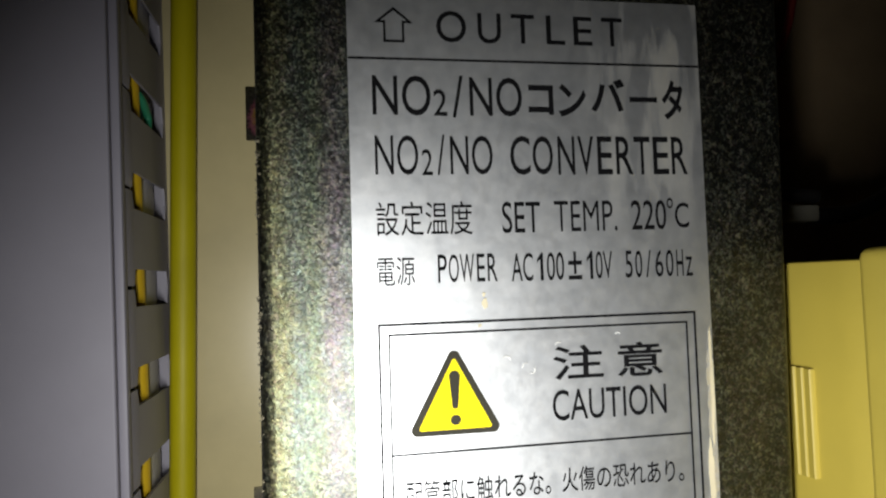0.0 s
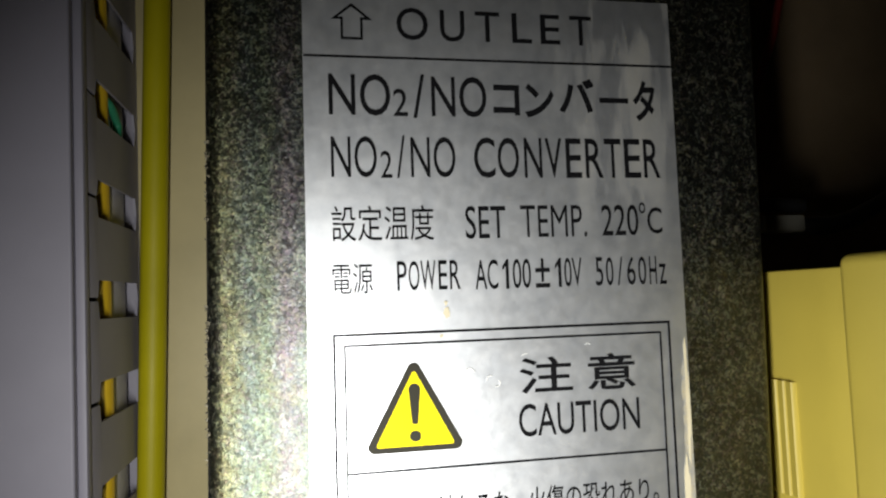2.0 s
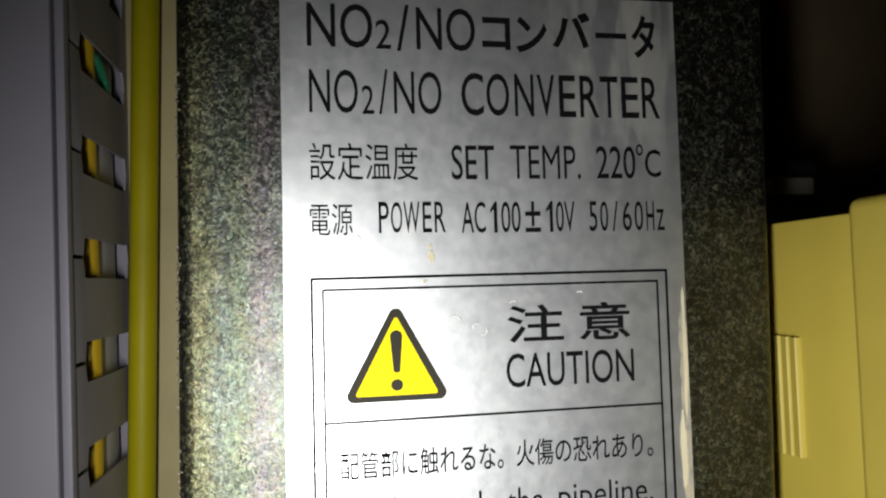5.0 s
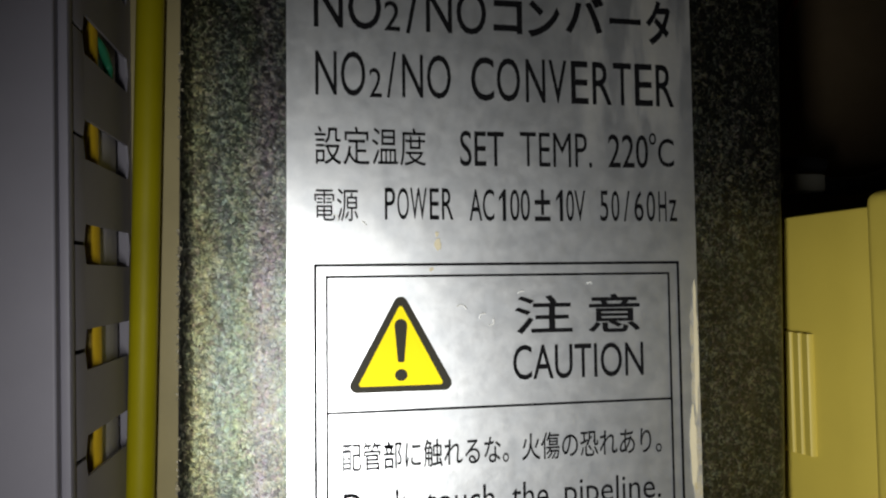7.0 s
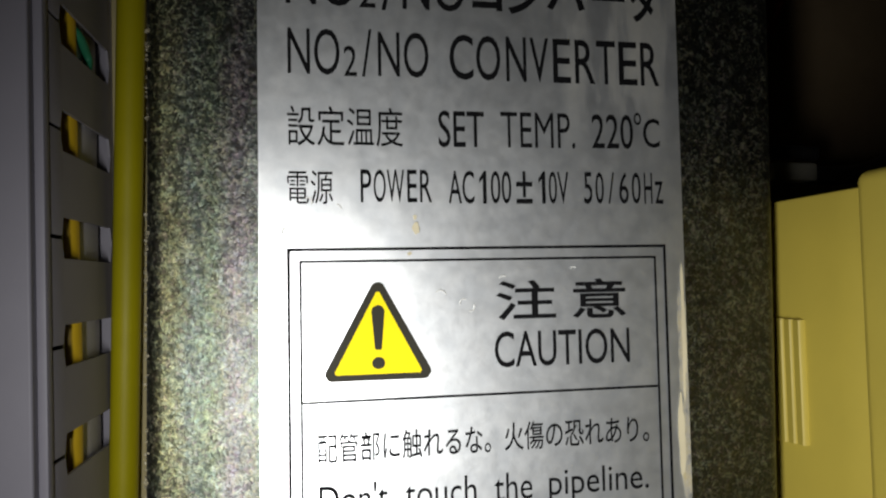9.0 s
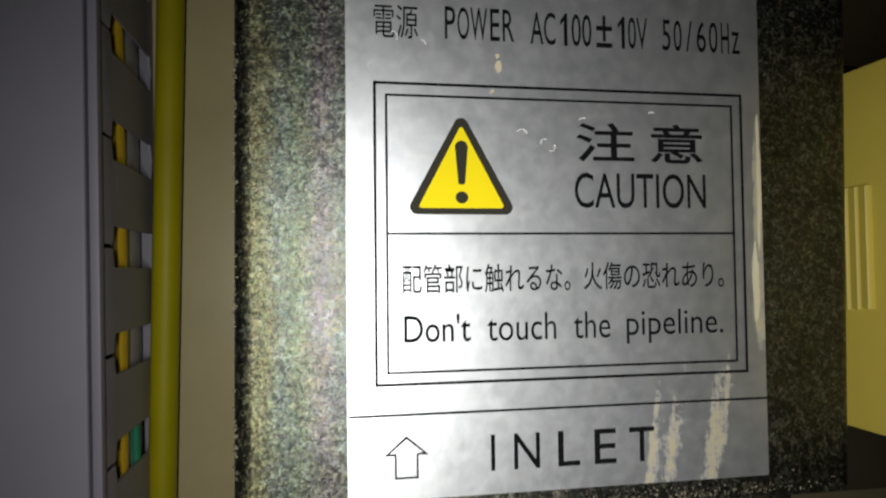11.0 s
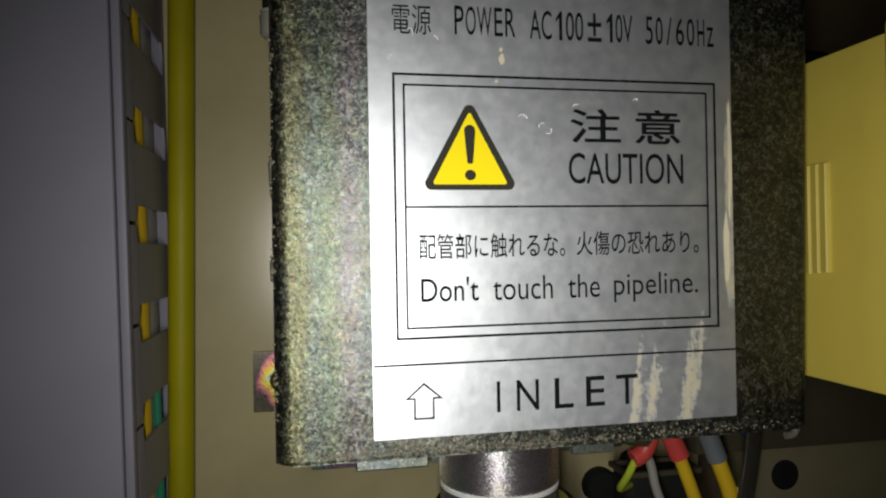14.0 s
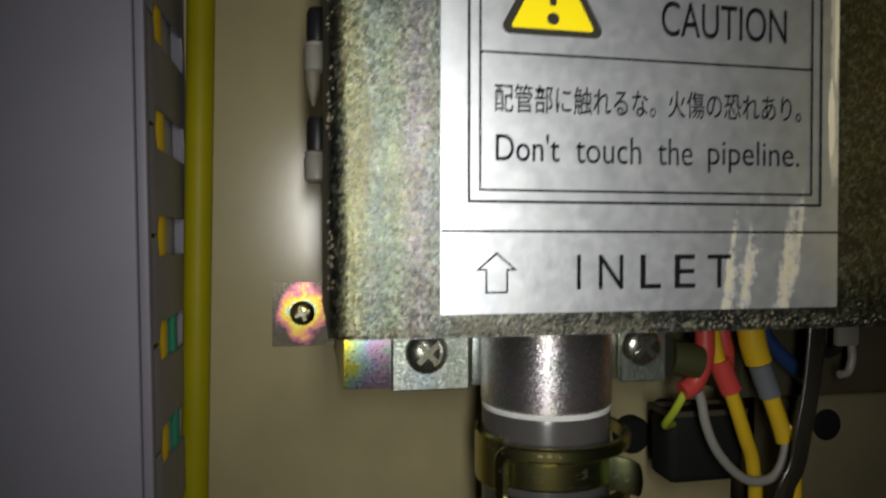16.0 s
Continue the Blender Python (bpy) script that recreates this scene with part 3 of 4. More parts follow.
PRINT = [
    ("O", 0.238, 0.320, 1.663, 1.749, 0.004),
    ("U", 0.352, 0.417, 1.663, 1.747, 0.004),
    ("T", 0.446, 0.512, 1.666, 1.747, 0.004),
    ("L", 0.546, 0.600, 1.666, 1.747, 0.004),
    ("E", 0.625, 0.680, 1.666, 1.747, 0.004),
    ("T", 0.708, 0.770, 1.666, 1.747, 0.004),
    ("NO", 0.062, 0.217, 1.463, 1.570, 0.004),
    ("2", 0.224, 0.261, 1.463, 1.534, 0.004),
    ("/", 0.275, 0.306, 1.459, 1.573, 0.006),
    ("NO", 0.323, 0.469, 1.463, 1.570, 0.004),
    ("\u30b3", 0.487, 0.559, 1.470, 1.552, 0.028),
    ("\u30f3", 0.573, 0.654, 1.465, 1.556, 0.028),
    ("\u30d0", 0.668, 0.769, 1.480, 1.573, 0.028),
    ("\u30fc", 0.783, 0.866, 1.508, 1.523, 0.028),
    ("\u30bf", 0.880, 0.946, 1.460, 1.573, 0.028),
    ("NO", 0.065, 0.179, 1.305, 1.410, 0.0),
    ("2", 0.188, 0.217, 1.304, 1.373, 0.0),
    ("/", 0.229, 0.251, 1.304, 1.413, 0.0),
    ("NO", 0.265, 0.381, 1.305, 1.410, 0.0),
    ("C", 0.430, 0.486, 1.304, 1.410, 0.004),
    ("O", 0.493, 0.551, 1.304, 1.410, 0.004),
    ("N", 0.565, 0.614, 1.304, 1.410, 0.004),
    ("V", 0.623, 0.669, 1.304, 1.410, 0.004),
    ("E", 0.680, 0.724, 1.304, 1.410, 0.004),
    ("R", 0.735, 0.785, 1.304, 1.410, 0.004),
    ("T", 0.789, 0.837, 1.304, 1.410, 0.004),
    ("E", 0.846, 0.893, 1.304, 1.410, 0.004),
    ("R", 0.902, 0.950, 1.304, 1.410, 0.004),
    ("\u8a2d\u5b9a\u6e29\u5ea6", 0.063, 0.319, 1.145, 1.234, 0.0),
    ("SET", 0.401, 0.508, 1.146, 1.231, 0.003),
    ("TEMP.", 0.548, 0.730, 1.147, 1.231, -0.004),
    ("220", 0.772, 0.877, 1.148, 1.231, 0.003),
    ("\u00b0", 0.880, 0.899, 1.207, 1.237, 0.0),
    ("C", 0.903, 0.946, 1.152, 1.223, 0.004),
    ("\u96fb\u6e90", 0.062, 0.161, 1.015, 1.090, 0.0),
    ("P", 0.222, 0.246, 1.019, 1.093, 0.002),
    ("O", 0.251, 0.278, 1.019, 1.093, 0.002),
    ("W", 0.281, 0.320, 1.019, 1.093, 0.002),
    ("E", 0.327, 0.349, 1.019, 1.093, 0.002),
    ("R", 0.356, 0.383, 1.019, 1.093, 0.002),
    ("AC", 0.422, 0.482, 1.016, 1.092, 0.002),
    ("1", 0.494, 0.511, 1.016, 1.092, 0.0),
    ("00", 0.521, 0.570, 1.016, 1.092, 0.002),
    ("\u00b1", 0.582, 0.621, 1.016, 1.092, 0.002),
    ("1", 0.636, 0.653, 1.016, 1.092, 0.0),
    ("0V", 0.661, 0.710, 1.016, 1.092, 0.002),
    ("5", 0.748, 0.769, 1.016, 1.091, 0.002),
    ("0", 0.777, 0.798, 1.016, 1.091, 0.002),
    ("/", 0.809, 0.825, 1.016, 1.091, 0.002),
    ("6", 0.837, 0.861, 1.016, 1.091, 0.002),
    ("0", 0.869, 0.892, 1.016, 1.091, 0.002),
    ("H", 0.901, 0.922, 1.016, 1.091, 0.002),
    ("z", 0.929, 0.950, 1.016, 1.070, -0.002),
    ("\u6ce8", 0.528, 0.671, 0.747, 0.838, 0.012),
    ("\u610f", 0.711, 0.845, 0.746, 0.839, 0.012),
    ("CAUTION", 0.522, 0.851, 0.639, 0.721, 0.003),
    ("\u914d\u7ba1\u90e8\u306b\u89e6\u308c\u308b\u306a\u3002", 0.121, 0.508, 0.448, 0.512, 0.005),
    ("\u706b\u50b7\u306e\u6050\u308c\u3042\u308a\u3002", 0.540, 0.893, 0.450, 0.514, 0.005),
    ("Don't", 0.124, 0.273, 0.340, 0.402, 0.004),
    ("touch", 0.311, 0.472, 0.339, 0.401, -0.002),
    ("the", 0.514, 0.603, 0.339, 0.401, -0.002),
    ("pipeline.", 0.643, 0.888, 0.324, 0.402, -0.002),
    ("I", 0.316, 0.325, 0.052, 0.131, 0.003),
    ("N", 0.369, 0.429, 0.052, 0.131, 0.003),
    ("L", 0.472, 0.524, 0.052, 0.131, 0.003),
    ("E", 0.559, 0.612, 0.052, 0.131, 0.003),
    ("T", 0.644, 0.706, 0.052, 0.131, 0.003),
]
for text, x0, x1, z0, z1, weight in PRINT:
    if text == "1":
        t = 0.0085
        glyph = flat([(x1 - t, z0), (x1, z0), (x1, z1), (x1 - 0.6 * t, z1), (x0, z1 - 0.018), (x0, z1 - 0.028), (x1 - t, z1 - 0.018)])
    else:
        glyph = lettering(text, x0, x1, z0, z1, weight)
    part("lettering", glyph, INK, plate, smooth=False)
for z, x0, x1, w in ((1.6145, 0.002, 0.998, 0.006), (0.184, 0.002, 0.998, 0.005), (0.580, 0.089, 0.922, 0.005)):
    part("printed_rule", flat([(x0, z - w / 2), (x1, z - w / 2), (x1, z + w / 2), (x0, z + w / 2)]), INK, plate, smooth=False)
part("printed_border", frame_lines(0.060, 0.951, 0.247, 0.917, 0.006), INK, plate, smooth=False)
part("printed_border", frame_lines(0.086, 0.925, 0.273, 0.890, 0.005), INK, plate, smooth=False)
part("printed_arrow", arrow_outline(0.072, 0.175, 1.659, 1.754, 0.006), INK, plate, smooth=False)
part("printed_arrow", arrow_outline(0.079, 0.175, 0.046, 0.138, 0.004), INK, plate, smooth=False)
tri = [(0.128, 0.623), (0.385, 0.623), (0.2565, 0.858)]
warn = part("warning_sign", flat(rounded(tri, (0.016,) * 3, 5), -0.0020), SIGN_DARK, plate, "yellow triangle with an exclamation mark")
inner = [(0.128 + 0.029, 0.623 + 0.014), (0.385 - 0.029, 0.623 + 0.014), (0.2565, 0.858 - 0.033)]
part("yellow_field", flat(rounded(inner, (0.005,) * 3, 3), -0.0026), SIGN_YELLOW, warn, smooth=False)
part("exclamation_stroke", flat(rounded([(0.249, 0.690), (0.264, 0.690), (0.2725, 0.789), (0.2405, 0.789)], (0.005, 0.005, 0.014, 0.014), 4), -0.0032), SIGN_DARK, warn, smooth=False)
part("exclamation_dot", flat([(0.2565 + 0.0145 * math.cos(a), 0.661 + 0.0135 * math.sin(a)) for a in (2 * math.pi * k / 20 for k in range(20))], -0.0032), SIGN_DARK, warn, smooth=False)


def blot(cx, cz, w, h, seed, n=26):
    """An uneven dab of dried glue, w wide and h high."""
    pts = []
    for k in range(n):
        a = 2 * math.pi * k / n
        r = 1 + 0.55 * noise.noise((1.7 * math.cos(a) + seed, 1.7 * math.sin(a), seed * 0.7))
        pts.append((cx + w / 2 * r * math.cos(a), cz + h / 2 * r * math.sin(a)))
    return flat(pts, -0.0036)


for cx, cz, w, h, seed in ((0.345, 0.960, 0.016, 0.024, 1.3), (0.343, 0.985, 0.008, 0.012, 2.9), (0.329, 0.903, 0.010, 0.009, 4.4), (0.990, 0.70, 0.012, 0.30, 5.2), (0.978, 0.46, 0.016, 0.16, 6.1)):
    part("glue_dab", blot(cx, cz, w, h, seed), GLUE, plate, "dried cream glue", False)
for cx, cz, r, a0, a1 in ((0.398, 0.806, 0.013, 10, 140), (0.452, 0.789, 0.009, 60, 200), (0.468, 0.779, 0.009, 240, 400), (0.716, 0.862, 0.006, 20, 160), (0.105, 1.020, 0.010, -40, 120), (0.166, 1.002, 0.013, 10, 80), (0.546, 0.838, 0.011, 60, 150), (0.060, 0.955, 0.009, 100, 220)):
    arc = [(cx + r * math.cos(radians(a0 + (a1 - a0) * k / 10)), -0.0024, cz + r * math.sin(radians(a0 + (a1 - a0) * k / 10))) for k in range(11)]
    part("foil_scratch", sweep(arc, 0.0014, 6, 1), WHITE_RIM, plate, "short curled scratch", False)


def make_bracket(z0, z1):
    """A hat-shaped strap: front web, two legs to the back and two feet on the panel."""
    t = 0.03
    xl, xr, yf, yb = -0.162, 1.13, 0.985, back(z0, 0.034)
    poly = [(xl - 0.309, yb + 0.03), (xl - 0.309, yb), (xl, yb), (xl, yf), (xr, yf), (xr, yb), (xr + 0.29, yb), (xr + 0.29, yb + 0.03),
            (xr - t, yb + 0.03), (xr - t, yf + t), (xl + t, yf + t), (xl + t, yb + 0.03)]
    return prism(poly, z0, z1, "z", 0.004)


def make_screw(x, y, z, r, turn=0.3):
    """A pan head with a cross recess, looking towards -y."""
    bm = lathe(x, z, [(r, y), (r, y - 0.25 * r), (0.93 * r, y - 0.42 * r), (0.72 * r, y - 0.58 * r), (0.42 * r, y - 0.66 * r), (0.05 * r, y - 0.68 * r)], 28, "y")
    return bm


def make_cross(x, y, z, r, turn):
    bm = bmesh.new()
    for k in range(2):
        a = turn + k * math.pi / 2
        m = Matrix.Translation((x, y, z)) @ Matrix.Rotation(-a, 4, "Y")
        vs = [bm.verts.new(m @ Vector((u * r, w - 0.012 * r * k, v * r))) for w in (0, 0.2 * r) for u, v in ((-0.62, -0.13), (0.62, -0.13), (0.62, 0.13), (-0.62, 0.13))]
        for f in ((0, 1, 2, 3), (7, 6, 5, 4), (0, 4, 5, 1), (1, 5, 6, 2), (2, 6, 7, 3), (3, 7, 4, 0)):
            bm.faces.new([vs[i] for i in f])
    return bm


def add_screw(parent, x, y, z, r, turn, mat):
    s = part("screw", make_screw(x, y, z, r), mat, parent, "cross-recessed pan head screw")
    # cross laid on the dome; its darker zinc paints the shade of a recess
    part("shade_cross", make_cross(x, y - 0.71 * r, z, r, turn), RECESS_SHADE, s, smooth=False)


for za, zb, zh in ((-0.374, -0.050, -0.206), (1.82, 2.11, 1.965)):
    b = part("mounting_bracket", make_bracket(za, zb), RAINBOW if za < 0 else RAINBOW_UP, conv, "rainbow-tinted zinc hat bracket")
    add_screw(b, -0.322, back(za, 0.036), zh, 0.062, 0.4, GOLD_ZINC)
# cover tabs screwed to the lower bracket
for x0, x1, xs in ((0.006, 0.292, 0.130), (0.89, 1.08, 0.967)):
    tab = part("cover_tab", rbox(x0, x1, 0.950, 0.980, -0.383, CB + 0.02, 0.006, 1), PALE_ZINC, conv, "pale zinc tab of the cover")
    add_screw(tab, xs, 0.949, -0.240, 0.078, 0.75, SCREW)
part("tab_web", rbox(0.299, 0.348, 0.945, 0.983, -0.372, CB + 0.02, 0.012, 2), PALE_ZINC, conv)

# inlet pipe, hose and clamp
PX, PY, PR = 0.553, 0.86, 0.233
part("inlet_pipe", lathe(PX, PY, [(PR, CB + 0.01), (PR, -0.402), (PR - 0.008, -0.414), (PR - 0.04, -0.414)], 56), PIPE_STEEL, conv, "shiny speckled zinc-plated pipe stub")

hose = thing("hose", (PX, PY, Z0), "smoky plastic hose pushed onto the inlet pipe", "hose")
part("hose_wall", lathe(PX, PY, [(PR - 0.03, -0.414), (PR - 0.012, -0.417), (PR - 0.004, -0.447), (PR - 0.004, Z0)], 48), HOSE, hose)
part("hose_rim", lathe(PX, PY, [(PR - 0.03, -0.413), (PR - 0.008, -0.415), (PR - 0.002, -0.419), (PR - 0.003, -0.430), (PR - 0.03, -0.434)], 48), WHITE_RIM, hose, "milky cut end of the hose")


def band(r0, r1, z0, z1, a0, a1, n=40, tilt=0.0):
    """A bent strip round the pipe's axis, from angle a0 to a1 (degrees, -90 is the front)."""
    bm = bmesh.new()
    rows, c = [], 0.009
    for k in range(n + 1):
        a = radians(a0 + (a1 - a0) * k / n)
        dz = tilt * math.cos(a)
        rows.append([bm.verts.new((PX + r * math.cos(a), PY + r * math.sin(a), z + dz)) for r, z in ((r0, z0), (r1 - c, z0), (r1, z0 + c), (r1, z1 - c), (r1 - c, z1), (r0, z1))])
    for p, q in zip(rows, rows[1:]):
        for i in range(6):
            bm.faces.new((p[i], p[(i + 1) % 6], q[(i + 1) % 6], q[i]))
    bm.faces.new(rows[0])
    bm.faces.new(rows[-1][::-1])
    return bm


clamp = thing("hose_clamp", (PX, PY, -0.71), "gold zinc spring hose clamp round the hose", "clamp")
part("band", band(PR - 0.002, PR + 0.022, -0.688, -0.501, -290, -146, 44), GOLD_ZINC, clamp)


def ribbon(path, half, r0, r1):
    """A flat bar of even width that follows a path of (angle, height) round the pipe's axis."""
    rm = (r0 + r1) / 2
    flat_path = [(radians(a) * rm, z) for a, z in path]
    bm = bmesh.new()
    rows, c = [], 0.007
    for k, (u, z) in enumerate(flat_path):
        u0, z0 = flat_path[max(0, k - 1)]
        u1, z1 = flat_path[min(len(flat_path) - 1, k + 1)]
        d = math.hypot(u1 - u0, z1 - z0)
        nu, nz = -(z1 - z0) / d, (u1 - u0) / d
        row = []
        for w, r in ((-half, r0), (-half, r1 - c), (-half + c, r1), (half - c, r1), (half, r1 - c), (half, r0)):
            a = (u + nu * w) / rm
            row.append(bm.verts.new((PX + r * math.cos(a), PY + r * math.sin(a), z + nz * w)))
        rows.append(row)
    for p, q in zip(rows, rows[1:]):
        for k in range(6):
            bm.faces.new((p[k], p[(k + 1) % 6], q[(k + 1) % 6], q[k]))
    bm.faces.new(rows[0])
    bm.faces.new(rows[-1][::-1])
    return bm


def loop_path(a_side, z_top, z_low, a_end, corner=0.040):
    """The open loop: along the top, round two corners on the free side and back along the bottom."""
    ca = math.degrees(corner / 0.30)
    path = [(a_end + (a_side + ca - a_end) * k / 40, z_top) for k in range(41)]
    path += [(a_side + ca - ca * math.sin(radians(15 * k)), z_top - corner + corner * math.cos(radians(15 * k))) for k in range(1, 7)]
    path += [(a_side, z_top - corner + (z_low - z_top + 2 * corner) * k / 6) for k in range(1, 6)]
    path += [(a_side + ca - ca * math.cos(radians(15 * k)), z_low + corner - corner * math.sin(radians(15 * k))) for k in range(7)]
    path += [(a_side + ca + (a_end - a_side - ca) * k / 40, z_low) for k in range(1, 41)]
    return path


part("loop", ribbon(loop_path(-140, -0.527, -0.704, 60), 0.0225, PR + 0.040, PR + 0.066), GOLD_ZINC, clamp, "rounded open loop with bright worn edges")
part("tongue", band(PR + 0.003, PR + 0.027, -0.657, -0.560, -150, -48, 34), GOLD_ZINC, clamp)


def make_ear():
    pts = [(PX + 0.134, PY - 0.243, 0), (PX + 0.162, PY - 0.250, 0), (PX + 0.199, PY - 0.264, -0.008), (PX + 0.227, PY - 0.267, -0.018), (PX + 0.248, PY - 0.258, -0.026)]
    path = smooth_path(pts, 6)
    bm = bmesh.new()
    rows = []
    n = len(path)
    for i, p in enumerate(path):
        e = max(0.0, (i - n + 8) / 7.0)
        h = 0.056 * math.sqrt(max(0.04, 1 - e * e))
        rows.append([bm.verts.new(p + Vector((0, dy, -0.608 + dz))) for dy, dz in ((0, -h), (-0.004, 0), (0, h), (0.028, h), (0.028, -h))])
    for p, q in zip(rows, rows[1:]):
        for i in range(5):
            bm.faces.new((p[i], p[(i + 1) % 5], q[(i + 1) % 5], q[i]))
    bm.faces.new(rows[0])
    bm.faces.new(rows[-1][::-1])
    return bm


part("ear", make_ear(), GOLD_ZINC, clamp)

# small fittings that stick out behind the cover's edge
for zt, xf, tip in ((1.490, -0.278, False), (0.948, -0.256, True), (0.580, -0.256, False)):
    f = part("side_fitting", lathe(xf, 0.89, [(0.03, zt - 0.22), (0.044, zt - 0.21), (0.046, zt - 0.14), (0.040, zt - 0.13), (0.044, zt - 0.12), (0.03, zt - 0.11)], 20), NYLON, conv, "grey nylon fitting with a black cap")
    part("cap", lathe(xf, 0.89, [(0.034, zt - 0.115), (0.036, zt - 0.1), (0.036, zt - 0.02), (0.03, zt)], 20), BLACK, f)
    if tip:
        part("tip", lathe(xf - 0.014, 0.89, [(0.03, zt - 0.2), (0.026, zt - 0.26), (0.006, zt - 0.33)], 12), CRUST, f, "rusty pointed tip")

# ---- wiring duct ----
DX, DF = -0.877, 1.108
LEAN_X = 0.009
duct = thing("wiring_duct", (DX, Y1, Z0), "grey slotted plastic wiring duct with its lid on", "wiring duct")


def leaned(bm):
    for v in bm.verts:
        v.co.x -= LEAN_X * (v.co.z - 0.6)
        v.co.y -= LEAN_Y * (v.co.z - 0.6)
    return bm


DL, DB = DX - 1.6, Y1 - 0.003
lid = rounded([(DX - 0.026, DF + 0.074), (DX - 0.014, DF), (DL - 0.012, DF), (DL - 0.004, DF + 0.08), (DL + 0.02, DF + 0.08), (DL + 0.02, DF + 0.03), (DX - 0.040, DF + 0.03), (DX - 0.050, DF + 0.074)], (0, 0.010, 0.012, 0, 0, 0, 0, 0), 4)
part("lid", leaned(prism(lid, Z0 + 0.01, Z1 - 0.01, "z")), DUCT, duct)
part("rim", leaned(rbox(DX - 0.030, DX + 0.006, DF + 0.076, DF + 0.130, Z0 + 0.01, Z1 - 0.01, 0.006, 2)), DUCT, duct)
part("base", leaned(rbox(DL, DX, DB - 0.03, DB, Z0 + 0.01, Z1 - 0.01, 0.004, 1)), DUCT, duct)
part("far_wall", leaned(rbox(DL, DL + 0.03, DF + 0.1, DB - 0.03, Z0 + 0.01, Z1 - 0.01, 0.004, 1)), DUCT, duct)
PITCH, SLOT0 = 0.4290, 0.1800


def make_finger(zc):
    """One tooth of the slotted wall, between two slots: a hairline slit opens into a wide window."""
    h, s, w = PITCH / 2, 0.008, 0.085
    yo, y0, y1, yw = DF + 0.128, DF + 0.256, DF + 0.272, DB - 0.032
    poly = [(yo, zc - h + s), (y0, zc - h + s), (y1, zc - h + w), (yw - 0.04, zc - h + w), (yw - 0.02, zc - h), (yw, zc - h),
            (yw, zc + h), (yw - 0.02, zc + h), (yw - 0.04, zc + h - w), (y1, zc + h - w), (y0, zc + h - s), (yo, zc + h - s)]
    return leaned(prism(poly, DX - 0.012, DX, "x", 0.002))


for k in range(-9, 12):
    part("finger", make_finger(SLOT0 + (k + 0.5) * PITCH), DUCT, duct)


def lean_pt(x, y, z):
    return (x - LEAN_X * (z - 0.6), y - LEAN_Y * (z - 0.6), z)


def wire(name, points, r, mat, label, group=""):
    base = min(points, key=lambda p: p[2])
    return single(name, sweep(points, r), mat, base, label, "wire", "", group)


zs = [Z0 + 0.05, -2, -0.8, 0.0, 0.5, 1.2, 2.0, 3.2, Z1 - 0.05]
wire("duct_wire", [lean_pt(DX - 0.069 + 0.003 * math.sin(3 * z), 1.600 + 0.005 * math.sin(2.1 * z), z) for z in zs], 0.052, YELLOW_WIRE, "thick yellow wire running inside the grey duct", "wires in the duct")
# strip added to fill the slots, its pale colour imitating the lit duct base
single("lit_base_strip", leaned(rbox(DX - 0.110, DX - 0.042, 1.660, 1.930, Z0 + 0.05, Z1 - 0.05, 0.014, 3)), LILAC, lean_pt(DX - 0.07, 1.79, Z0 + 0.05), "added pale strip inside the duct, coloured like its lit base", "cable", "", "wires in the duct")
# black strand added behind the slits in place of the dark inside
wire("duct_wire", [lean_pt(DX - 0.060, 1.440, z) for z in zs], 0.033, BLACK, "added thin black strand that makes the duct's slits look dark", "wires in the duct")
for z0, z1, dx in ((-3.9, -0.15, 0.026), (1.78, 1.88, 0.020)):
    wire("duct_wire", [lean_pt(DX - dx, 1.735, z0), lean_pt(DX - dx, 1.74, (z0 + z1) / 2), lean_pt(DX - dx, 1.735, z1), lean_pt(DX - dx - 0.02, 1.62, z1 + 0.08), lean_pt(DX - dx - 0.2, 1.60, z1 + 0.2)], 0.020, GREEN_WIRE, "green wire running inside the grey duct", "wires in the duct")

# ---- yellow air tube ----
TUBE_R = 0.064
single("air_tube", sweep([(-0.7980 + 0.0205 * (z - 0.6), back(z, TUBE_R + 0.068), z) for z in (Z0 + 0.01, -1.2, 0.2, 1.6, 3.2, Z1 - 0.01)], TUBE_R, 24), YELLOW_TUBE, (-0.79, Y1, Z0), "glossy yellow plastic air tube running upright", "tube")

# ---- cream device beside the converter ----
dev = thing("power_supply", (2.2, 1.2, 0.05), "cream plastic power supply with a vented side", "power supply")
SX = 1.405
part("body", rbox(SX, 3.6, -0.13, 1.90, 0.046, 1.048, 0.012, 2), CREAM, dev)
part("front_cover", rbox(SX - 0.046, 3.62, -0.42, -0.128, -0.022, 1.078, 0.03, 4), CREAM, dev)
# added dark block that stands in for the shaded panel below the body
part("dark_filler", rbox(1.78, 3.6, 1.48, 1.95, -0.61, 0.050, 0.015, 2), BROWN, dev, "added dark brown block in place of shade under the power supply")
part("vent_panel", rbox(SX - 0.009, SX + 0.004, 0.110, 0.282, 0.386, 0.713, 0.003, 1), CREAM, dev)
for k in range(5):
    y = 0.108 + 0.036 * k
    part("vent_slat", prism([(SX + 0.004, y), (SX - 0.012, y + 0.002), (SX - 0.016, y + 0.006), (SX - 0.014, y + 0.029), (SX + 0.004, y + 0.032)], 0.383 - 0.003 * k, 0.716, "z"), CREAM, dev)

